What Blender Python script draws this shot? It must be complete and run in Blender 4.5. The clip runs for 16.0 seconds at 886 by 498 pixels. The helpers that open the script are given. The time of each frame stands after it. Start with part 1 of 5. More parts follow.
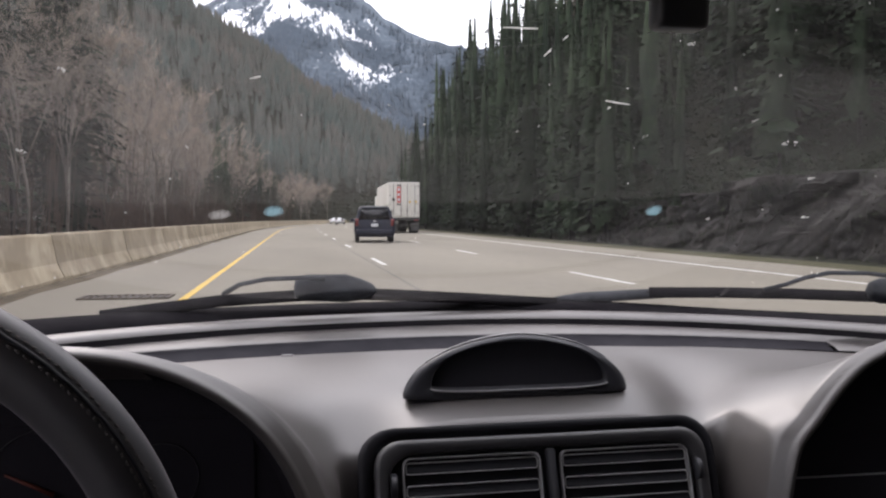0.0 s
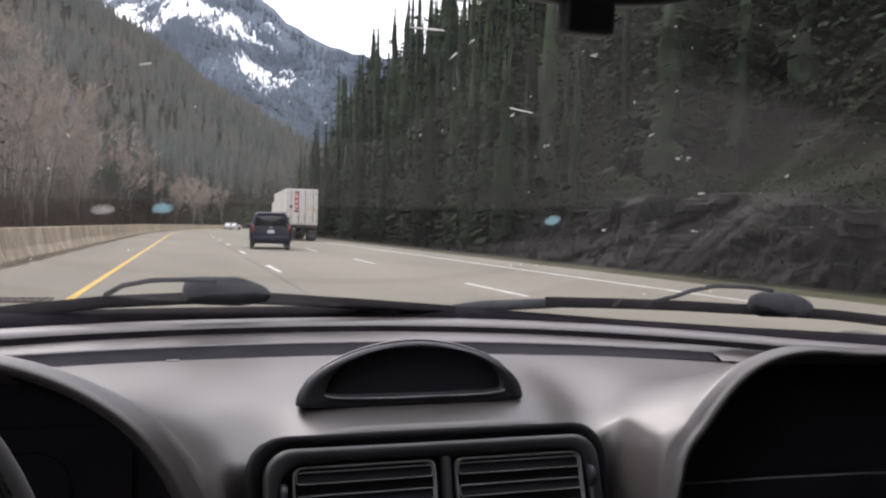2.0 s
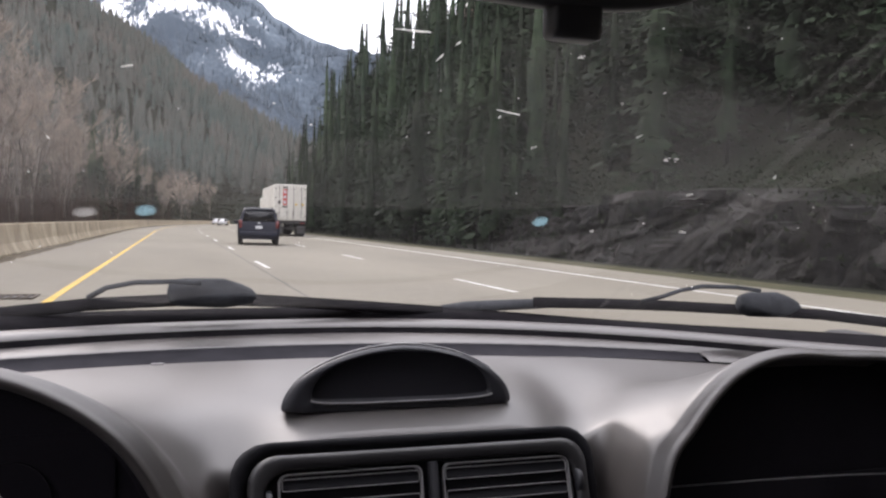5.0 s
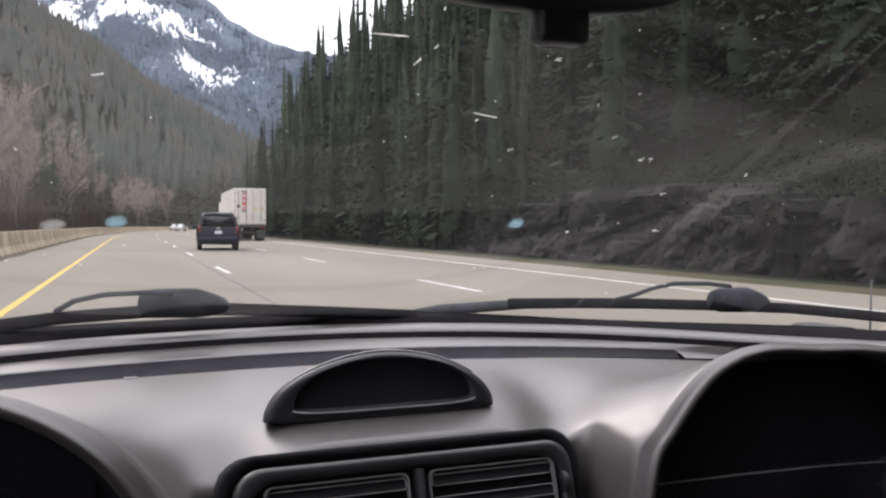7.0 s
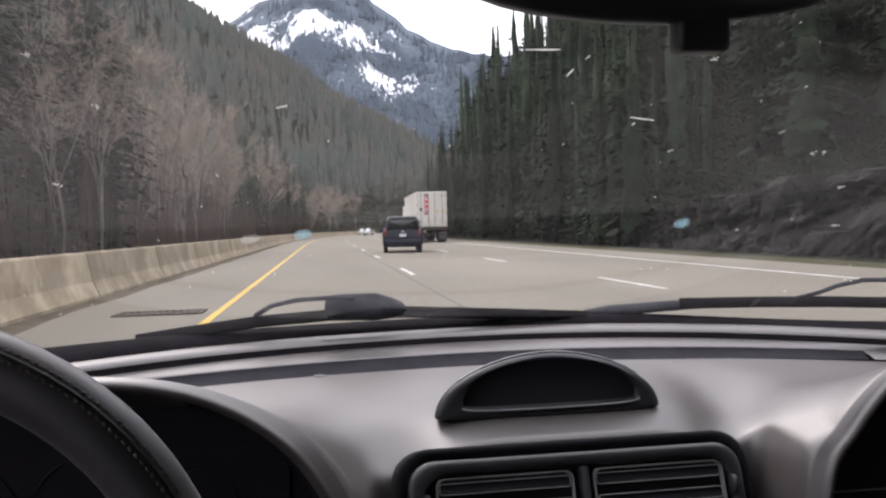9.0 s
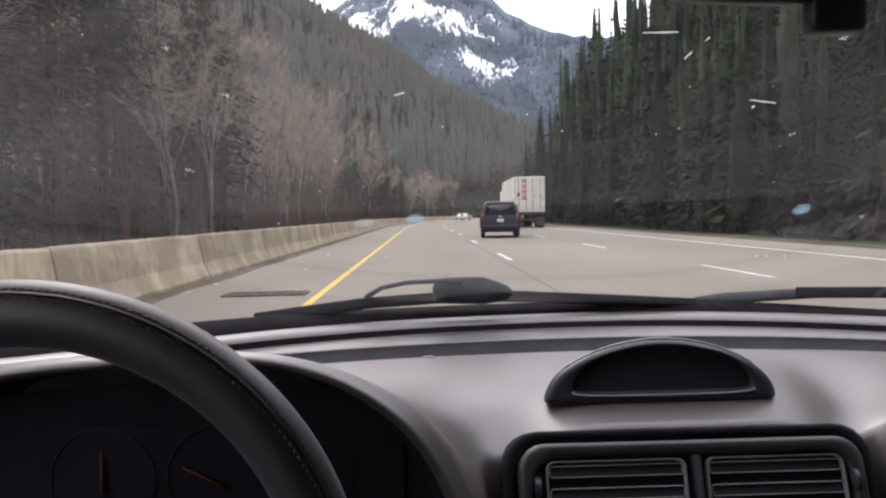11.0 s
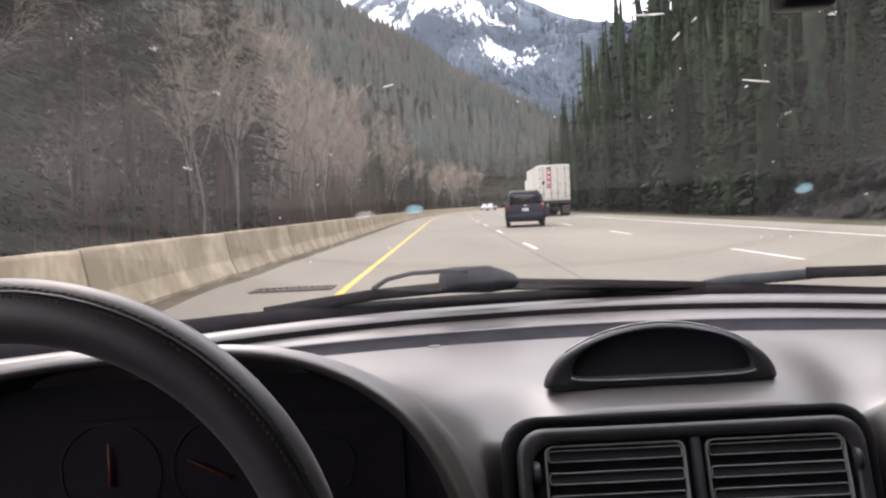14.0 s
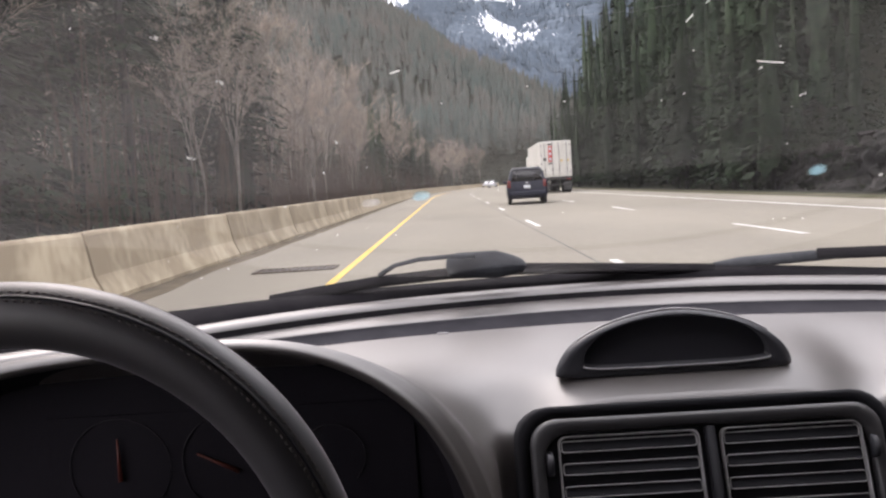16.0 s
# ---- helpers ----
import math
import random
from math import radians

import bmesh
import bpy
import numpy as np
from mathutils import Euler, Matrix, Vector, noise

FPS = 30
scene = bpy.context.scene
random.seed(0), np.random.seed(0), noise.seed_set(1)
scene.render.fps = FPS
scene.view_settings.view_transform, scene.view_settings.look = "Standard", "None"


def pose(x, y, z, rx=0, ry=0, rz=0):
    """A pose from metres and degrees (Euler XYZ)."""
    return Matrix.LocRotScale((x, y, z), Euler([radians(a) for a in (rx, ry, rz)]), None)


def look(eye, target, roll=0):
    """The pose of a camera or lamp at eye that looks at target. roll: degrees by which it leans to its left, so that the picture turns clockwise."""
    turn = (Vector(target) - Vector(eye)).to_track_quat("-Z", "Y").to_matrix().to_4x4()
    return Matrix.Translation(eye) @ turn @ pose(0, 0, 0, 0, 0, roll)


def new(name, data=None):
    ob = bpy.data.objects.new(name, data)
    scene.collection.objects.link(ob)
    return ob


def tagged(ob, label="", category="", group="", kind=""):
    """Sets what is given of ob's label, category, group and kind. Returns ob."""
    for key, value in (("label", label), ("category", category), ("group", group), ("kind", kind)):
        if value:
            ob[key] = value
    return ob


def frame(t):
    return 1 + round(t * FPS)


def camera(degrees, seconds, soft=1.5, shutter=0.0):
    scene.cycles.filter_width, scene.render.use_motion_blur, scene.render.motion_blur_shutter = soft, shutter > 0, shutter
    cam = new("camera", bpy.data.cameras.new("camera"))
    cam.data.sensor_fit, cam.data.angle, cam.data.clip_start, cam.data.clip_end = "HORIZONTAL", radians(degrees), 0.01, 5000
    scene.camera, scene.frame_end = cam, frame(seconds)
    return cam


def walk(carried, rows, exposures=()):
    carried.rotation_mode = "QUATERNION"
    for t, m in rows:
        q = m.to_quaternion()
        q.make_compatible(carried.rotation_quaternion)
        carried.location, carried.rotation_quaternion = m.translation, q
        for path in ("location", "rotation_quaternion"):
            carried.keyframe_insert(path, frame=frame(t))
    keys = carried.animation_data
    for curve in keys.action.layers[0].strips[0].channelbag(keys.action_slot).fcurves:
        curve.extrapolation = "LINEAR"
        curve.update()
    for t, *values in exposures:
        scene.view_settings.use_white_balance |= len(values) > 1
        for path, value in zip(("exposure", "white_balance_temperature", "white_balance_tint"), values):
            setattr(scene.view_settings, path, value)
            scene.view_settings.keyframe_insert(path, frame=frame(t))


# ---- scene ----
cam = camera(58.0, 16.0, soft=2.3)
PATH = [
    (0, (-0.232, -0.024, 1.133), (0.132, 1.941, 1.058), -0.0),
    (0.5, (-0.235, -0.017, 1.129), (0.231, 1.927, 1.079), 0.7),
    (1, (-0.238, -0.012, 1.127), (0.287, 1.917, 1.074), 1.3),
    (1.5, (-0.24, -0.006, 1.121), (0.37, 1.898, 1.087), 2.3),
    (2, (-0.23, -0.008, 1.126), (0.381, 1.896, 1.08), 1.7),
    (2.5, (-0.235, 0.0, 1.122), (0.358, 1.909, 1.071), 2.3),
    (3, (-0.232, -0.004, 1.122), (0.376, 1.901, 1.076), 1.9),
    (3.5, (-0.249, -0.003, 1.115), (0.355, 1.904, 1.085), 3.2),
    (4, (-0.233, -0.003, 1.123), (0.403, 1.893, 1.093), 1.8),
    (4.2, (-0.227, -0.005, 1.133), (0.401, 1.893, 1.076), 1.5),
    (6.3, (-0.225, 0.005, 1.135), (0.467, 1.881, 1.083), 0.9),
    (6.5, (-0.215, 0.004, 1.14), (0.486, 1.877, 1.091), 0.1),
    (7, (-0.242, 0.01, 1.138), (0.485, 1.872, 1.084), 0.4),
    (7.5, (-0.225, -0.007, 1.14), (0.452, 1.875, 1.108), 0.0),
    (8, (-0.24, -0.009, 1.141), (0.328, 1.908, 1.089), -0.5),
    (8.5, (-0.242, -0.013, 1.146), (0.181, 1.94, 1.074), -1.2),
    (9, (-0.232, -0.03, 1.146), (0.062, 1.948, 1.093), -1.5),
    (9.5, (-0.239, -0.033, 1.147), (-0.075, 1.959, 1.079), -2.3),
    (10, (-0.241, -0.035, 1.151), (-0.116, 1.96, 1.088), -2.4),
    (10.2, (-0.242, -0.038, 1.151), (-0.141, 1.959, 1.086), -2.6),
    (12.5, (-0.257, -0.04, 1.133), (-0.271, 1.957, 1.016), 0.7),
    (13, (-0.246, -0.038, 1.133), (-0.229, 1.96, 1.04), -0.2),
    (13.5, (-0.236, -0.049, 1.15), (-0.196, 1.949, 1.062), -2.1),
    (14, (-0.216, -0.046, 1.143), (-0.231, 1.951, 1.039), -2.9),
    (14.5, (-0.236, -0.037, 1.159), (-0.213, 1.958, 1.02), -3.8),
    (15, (-0.232, -0.036, 1.148), (-0.245, 1.959, 1.016), -2.7),
    (15.5, (-0.202, -0.037, 1.151), (-0.238, 1.957, 1.006), -4.5),
    (16, (-0.223, -0.032, 1.154), (-0.246, 1.961, 0.995), -3.6),
]
walk(cam, [(t, look(eye, target, roll)) for t, eye, target, roll in PATH],
     [(0.0, -0.1, 6550, 19), (2.0, -0.12, 6550, 19), (3.0, 0.08, 6550, 19), (7.0, 0.07, 6550, 19), (8.5, 0.05, 6550, 19), (10.0, -0.3, 6500, 20), (12.5, 0.42, 6650, 20), (16.0, 0.35, 6700, 20)])

# ---- world and light: bright overcast day ----
world = bpy.data.worlds.new("overcast_sky")
scene.world = world
world.use_nodes = True
wn, wl = world.node_tree.nodes, world.node_tree.links
wn.clear()
sky = wn.new("ShaderNodeTexSky")
sky.sky_type, sky.sun_disc = "NISHITA", False
sky.sun_elevation, sky.sun_rotation = radians(42), radians(-25)
w_coord = wn.new("ShaderNodeTexCoord")
w_noise = wn.new("ShaderNodeTexNoise")
w_noise.inputs["Scale"].default_value, w_noise.inputs["Detail"].default_value = 3.0, 6.0
w_ramp = wn.new("ShaderNodeValToRGB")
w_ramp.color_ramp.elements[0].position, w_ramp.color_ramp.elements[0].color = 0.3, (13, 13.4, 14.2, 1)
w_ramp.color_ramp.elements[1].position, w_ramp.color_ramp.elements[1].color = 0.7, (25, 25, 25.5, 1)
w_mix = wn.new("ShaderNodeMix")
w_mix.data_type = "RGBA"
w_mix.inputs["Factor"].default_value = 0.85
w_sep, w_up = wn.new("ShaderNodeSeparateXYZ"), wn.new("ShaderNodeMapRange")
w_up.inputs["From Min"].default_value, w_up.inputs["From Max"].default_value = 0.0, 1.0
w_up.inputs["To Min"].default_value, w_up.inputs["To Max"].default_value = 0.115, 0.165
w_back = wn.new("ShaderNodeBackground")
wl.new(w_coord.outputs["Generated"], w_sep.inputs["Vector"])
wl.new(w_sep.outputs["Z"], w_up.inputs["Value"])
wl.new(w_up.outputs["Result"], w_back.inputs["Strength"])
w_out = wn.new("ShaderNodeOutputWorld")
wl.new(w_coord.outputs["Generated"], w_noise.inputs["Vector"])
wl.new(w_noise.outputs["Fac"], w_ramp.inputs["Fac"])
wl.new(sky.outputs["Color"], w_mix.inputs["A"])
wl.new(w_ramp.outputs["Color"], w_mix.inputs["B"])
wl.new(w_mix.outputs["Result"], w_back.inputs["Color"])
wl.new(w_back.outputs["Background"], w_out.inputs["Surface"])
sun = new("sun", bpy.data.lights.new("sun", "SUN"))
sun.data.energy, sun.data.angle, sun.data.color = 1.5, radians(24), (1.0, 0.95, 0.88)
sun.matrix_world = look((-60, 130, 130), (0, 0, 0))


# ---- materials ----
def mat(name, base, other=None, rough=0.6, scale=8.0, fine=60.0, bump=0.0, metal=0.0, amount=0.5, stretch=(1, 1, 1), spec=0.5,
        coat=0.0, vary=0.0, ior=1.5):
    """A surface whose colour goes between base and other with noise at two scales, with fine relief."""
    m = bpy.data.materials.new(name)
    m.use_nodes = True
    n, l = m.node_tree.nodes, m.node_tree.links
    b = n["Principled BSDF"]
    b.inputs["Roughness"].default_value, b.inputs["Metallic"].default_value = rough, metal
    b.inputs["Specular IOR Level"].default_value, b.inputs["Coat Weight"].default_value = spec, coat
    b.inputs["IOR"].default_value = ior
    other = other or tuple(c * 0.75 for c in base)
    tc, mp = n.new("ShaderNodeTexCoord"), n.new("ShaderNodeMapping")
    mp.inputs["Scale"].default_value = stretch
    l.new(tc.outputs["Object"], mp.inputs["Vector"])
    big, small = n.new("ShaderNodeTexNoise"), n.new("ShaderNodeTexNoise")
    for node, size in ((big, scale), (small, fine)):
        node.inputs["Scale"].default_value, node.inputs["Detail"].default_value = size, 5.0
        l.new(mp.outputs["Vector"], node.inputs["Vector"])
    add = n.new("ShaderNodeMath")
    add.operation = "MULTIPLY_ADD"
    add.inputs[1].default_value = 0.45
    l.new(small.outputs["Fac"], add.inputs[0])
    l.new(big.outputs["Fac"], add.inputs[2])
    ramp = n.new("ShaderNodeValToRGB")
    mid, half = 0.725, 0.3 * (1.05 - amount)
    ramp.color_ramp.elements[0].position, ramp.color_ramp.elements[0].color = mid - half, (*base, 1)
    ramp.color_ramp.elements[1].position, ramp.color_ramp.elements[1].color = mid + half, (*other, 1)
    l.new(add.outputs["Value"], ramp.inputs["Fac"])
    colour = ramp.outputs["Color"]
    if vary:
        info, hsv, mul = n.new("ShaderNodeObjectInfo"), n.new("ShaderNodeHueSaturation"), n.new("ShaderNodeMapRange")
        mul.inputs["To Min"].default_value, mul.inputs["To Max"].default_value = 1 - vary, 1 + vary
        l.new(info.outputs["Random"], mul.inputs["Value"])
        l.new(mul.outputs["Result"], hsv.inputs["Value"])
        l.new(colour, hsv.inputs["Color"])
        colour = hsv.outputs["Color"]
    l.new(colour, b.inputs["Base Color"])
    if bump:
        bp = n.new("ShaderNodeBump")
        bp.inputs["Strength"].default_value, bp.inputs["Distance"].default_value = min(1.0, bump * 20), bump
        l.new(small.outputs["Fac"], bp.inputs["Height"])
        l.new(bp.outputs["Normal"], b.inputs["Normal"])
    return m


M_PAD = mat("dash_vinyl", (0.068, 0.059, 0.055), (0.055, 0.048, 0.045), 0.45, 5, 900, 0.0005, spec=1.0, ior=1.7)
M_BLACK = mat("black_plastic", (0.034, 0.035, 0.041), (0.042, 0.043, 0.050), 0.42, 20, 700, 0.0003)
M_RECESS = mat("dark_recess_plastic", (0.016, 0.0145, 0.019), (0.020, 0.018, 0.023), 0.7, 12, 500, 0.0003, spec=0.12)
M_SLOT = mat("dark_slot_plastic", (0.045, 0.044, 0.05), (0.035, 0.034, 0.039), 1.0, 20, 800, 0.0004, spec=0.0)
M_GLOSS = mat("smoked_display", (0.034, 0.034, 0.040), (0.038, 0.038, 0.045), 0.3, 8, 300, spec=0.4)
M_LEATHER = mat("wheel_leather", (0.033, 0.029, 0.035), (0.025, 0.022, 0.027), 0.52, 40, 420, 0.0012, spec=1.0, ior=1.7)
M_LEATHER.node_tree.nodes["Principled BSDF"].inputs["Sheen Weight"].default_value = 0.22
M_LEATHER.node_tree.nodes["Principled BSDF"].inputs["Sheen Roughness"].default_value = 0.35
M_LEATHER.node_tree.nodes["Principled BSDF"].inputs["Sheen Tint"].default_value = (0.92, 0.86, 0.96, 1)
M_THREAD = mat("grey_thread", (0.15, 0.13, 0.13), None, 0.6, 200, 900)
M_FRAME = mat("satin_vent_frame", (0.044, 0.043, 0.046), (0.035, 0.034, 0.037), 0.38, 20, 500, 0.0002, spec=0.8)
# pale colour that paints in highlights along rims, louvres and hood
M_EDGE = mat("edge_highlight_plastic", (0.34, 0.335, 0.34), (0.24, 0.237, 0.24), 0.35, 60, 400, spec=0.8)
M_LOUVRE = mat("black_louvre_plastic", (0.018, 0.018, 0.021), (0.022, 0.022, 0.026), 0.7, 20, 500, spec=0.15)
M_NEEDLE = mat("orange_needle", (0.13, 0.03, 0.02), None, 0.5)
M_DIAL = mat("dial_print", (0.018, 0.017, 0.021), None, 0.6)
M_RUBBER = mat("wiper_rubber", (0.013, 0.012, 0.014), (0.018, 0.017, 0.019), 0.9, 30, 300, 0.0004, spec=0.02)
M_WIPER = mat("weathered_wiper", (0.02, 0.022, 0.026), (0.04, 0.043, 0.05), 0.65, 25, 200, 0.0005, spec=0.25)
M_LINER = mat("grey_headliner", (0.36, 0.35, 0.34), (0.30, 0.29, 0.28), 0.95, 20, 500, 0.001)
M_CABIN = mat("dark_cabin_trim", (0.06, 0.058, 0.06), (0.045, 0.043, 0.044), 0.8, 10, 300, 0.001)
M_STEEL = mat("dark_steel", (0.1, 0.1, 0.1), (0.16, 0.15, 0.14), 0.5, 20, 200, 0.0005, 0.8)
M_BUG = mat("dried_splatter", (0.85, 0.85, 0.82), (0.7, 0.69, 0.65), 0.9, 300, 1500, spec=0.1)
M_BUG.node_tree.nodes["Principled BSDF"].inputs["Transmission Weight"].default_value = 0.2
M_BUG.node_tree.nodes["Principled BSDF"].inputs["IOR"].default_value = 1.02
bug_n, bug_l = M_BUG.node_tree.nodes, M_BUG.node_tree.links
bug_back, bug_mix = bug_n.new("ShaderNodeBsdfTranslucent"), bug_n.new("ShaderNodeMixShader")
bug_back.inputs["Color"].default_value, bug_mix.inputs["Fac"].default_value = (0.9, 0.9, 0.88, 1), 0.6
bug_l.new(bug_n["Principled BSDF"].outputs["BSDF"], bug_mix.inputs[1])
bug_l.new(bug_back.outputs["BSDF"], bug_mix.inputs[2])
bug_l.new(bug_mix.outputs["Shader"], bug_n["Material Output"].inputs["Surface"])
M_ROAD = mat("pale_concrete_road", (0.226, 0.208, 0.170), (0.178, 0.163, 0.134), 0.9, 0.25, 9, 0.004, spec=0.25, stretch=(1, 0.25, 1))
M_WHITE = mat("worn_white_paint", (0.62, 0.62, 0.6), (0.42, 0.41, 0.39), 0.7, 1.5, 18, 0.001)
M_YELLOW = mat("yellow_road_paint", (0.66, 0.42, 0.05), (0.55, 0.36, 0.06), 0.7, 0.8, 14, 0.001)
M_SEAM = mat("tar_seam", (0.05, 0.05, 0.05), (0.09, 0.085, 0.08), 0.8, 3, 30, 0.001)
M_CONC = mat("stained_concrete", (0.50, 0.43, 0.315), (0.31, 0.258, 0.185), 0.9, 1.1, 8, 0.006, spec=0.2, stretch=(1, 1, 0.75), vary=0.12, amount=0.6)
M_SOIL = mat("forest_floor", (0.019, 0.020, 0.013), (0.011, 0.013, 0.008), 1.0, 0.15, 2.5, 0.05, spec=0.1)
M_GRASS = mat("verge_grass", (0.085, 0.078, 0.05), (0.055, 0.056, 0.032), 1.0, 0.4, 6, 0.03, spec=0.1)
M_ROCK = mat("wet_dark_rock", (0.020, 0.0185, 0.0165), (0.0065, 0.0062, 0.0057), 0.8, 0.5, 4.0, 0.12, spec=0.2, stretch=(1, 1, 0.3), amount=0.75)
M_BARK = mat("conifer_bark", (0.012, 0.011, 0.010), (0.007, 0.0065, 0.006), 0.95, 2, 14, 0.02, stretch=(1, 1, 0.3))
M_GREYBARK = mat("alder_bark", (0.216, 0.189, 0.162), (0.108, 0.092, 0.078), 0.9, 1.5, 10, 0.01, stretch=(1, 1, 0.3))
M_TWIG = mat("bare_twigs", (0.355, 0.292, 0.240), (0.225, 0.186, 0.155), 0.95, 0.3, 3, vary=0.2)
M_NEEDLES = mat("conifer_needles", (0.023, 0.036, 0.019), (0.008, 0.014, 0.0085), 0.9, 0.11, 3, spec=0.2, vary=0.5, amount=0.65)
# hill conifers greyed by distance haze put into the colour
M_FARWOOD = mat("hazed_hill_conifers", (0.045, 0.062, 0.056), (0.086, 0.078, 0.068), 0.9, 0.018, 0.3, spec=0.1, amount=0.4)
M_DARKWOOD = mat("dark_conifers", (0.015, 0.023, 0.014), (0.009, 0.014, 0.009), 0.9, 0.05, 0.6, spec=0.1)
# blue-grey distance haze painted into the needles' colour
M_PEAKWOOD = mat("hazed_peak_conifers", (0.070, 0.094, 0.122), (0.100, 0.124, 0.150), 0.95, 0.004, 0.1, spec=0.1, amount=0.4)
M_MIDWOOD = mat("valley_conifers", (0.026, 0.035, 0.025), (0.062, 0.052, 0.040), 0.95, 0.03, 0.5, spec=0.1, amount=0.5)
# stems darkened: the shade under the trees is put into their colour
M_STEM = mat("shaded_thicket_stems", (0.085, 0.06, 0.048), (0.045, 0.034, 0.027), 0.95, 0.3, 3, spec=0.1)
M_BRUSH = mat("dry_brush", (0.023, 0.028, 0.016), (0.011, 0.015, 0.008), 0.95, 0.5, 5, spec=0.1)


# open snowfields on the mountain: centre across and up, and half sizes
SNOWFIELDS = ((195, 420, 150, 62), (40, 590, 280, 98), (-190, 570, 170, 115), (-420, 720, 200, 120))


def mountain_mat():
    """Far forest in painted haze-blue, with snow on high ground and in open cuts."""
    m = mat("hazed_snowy_mountain", (0.115, 0.145, 0.18), (0.065, 0.085, 0.11), 0.95, 0.005, 0.09, spec=0.1, amount=0.75)
    n, l = m.node_tree.nodes, m.node_tree.links
    b = n["Principled BSDF"]
    geo, sep = n.new("ShaderNodeNewGeometry"), n.new("ShaderNodeSeparateXYZ")
    l.new(geo.outputs["Position"], sep.inputs["Vector"])
    big, small = n.new("ShaderNodeTexNoise"), n.new("ShaderNodeTexNoise")
    for node, size, det, rough in ((big, 0.009, 4.0, 0.5), (small, 0.1, 6.0, 0.75)):
        node.inputs["Scale"].default_value, node.inputs["Detail"].default_value, node.inputs["Roughness"].default_value = size, det, rough
    squash = n.new("ShaderNodeMapping")
    squash.inputs["Scale"].default_value = (1.0, 0.3, 0.28)
    l.new(geo.outputs["Position"], squash.inputs["Vector"])
    l.new(geo.outputs["Position"], big.inputs["Vector"])
    l.new(squash.outputs["Vector"], small.inputs["Vector"])

    def calc(op, a, b):
        m2 = n.new("ShaderNodeMath")
        m2.operation = op
        for socket, value in zip(m2.inputs, (a, b)):
            if isinstance(value, (int, float)):
                socket.default_value = value
            else:
                l.new(value, socket)
        return m2.outputs["Value"]

    fields = None
    for cx, cz, rx, rz in SNOWFIELDS:
        dx = calc("DIVIDE", calc("SUBTRACT", sep.outputs["X"], cx), rx)
        dz = calc("DIVIDE", calc("SUBTRACT", sep.outputs["Z"], cz), rz)
        d = calc("SQRT", calc("ADD", calc("MULTIPLY", dx, dx), calc("MULTIPLY", dz, dz)), 0.0)
        fields = d if fields is None else calc("MINIMUM", fields, d)
    rag = calc("ADD", calc("MULTIPLY", big.outputs["Fac"], 2.2), calc("MULTIPLY", small.outputs["Fac"], 3.2))
    s2 = calc("SUBTRACT", rag, fields)
    edge = n.new("ShaderNodeMapRange")
    edge.inputs["From Min"].default_value, edge.inputs["From Max"].default_value = 2.17, 2.3
    l.new(s2, edge.inputs["Value"])
    mix = n.new("ShaderNodeMix")
    mix.data_type = "RGBA"
    mix.inputs["B"].default_value = (0.85, 0.88, 0.92, 1)
    l.new(edge.outputs["Result"], mix.inputs["Factor"])
    l.new(b.inputs["Base Color"].links[0].from_socket, mix.inputs["A"])
    l.new(mix.outputs["Result"], b.inputs["Base Color"])
    return m


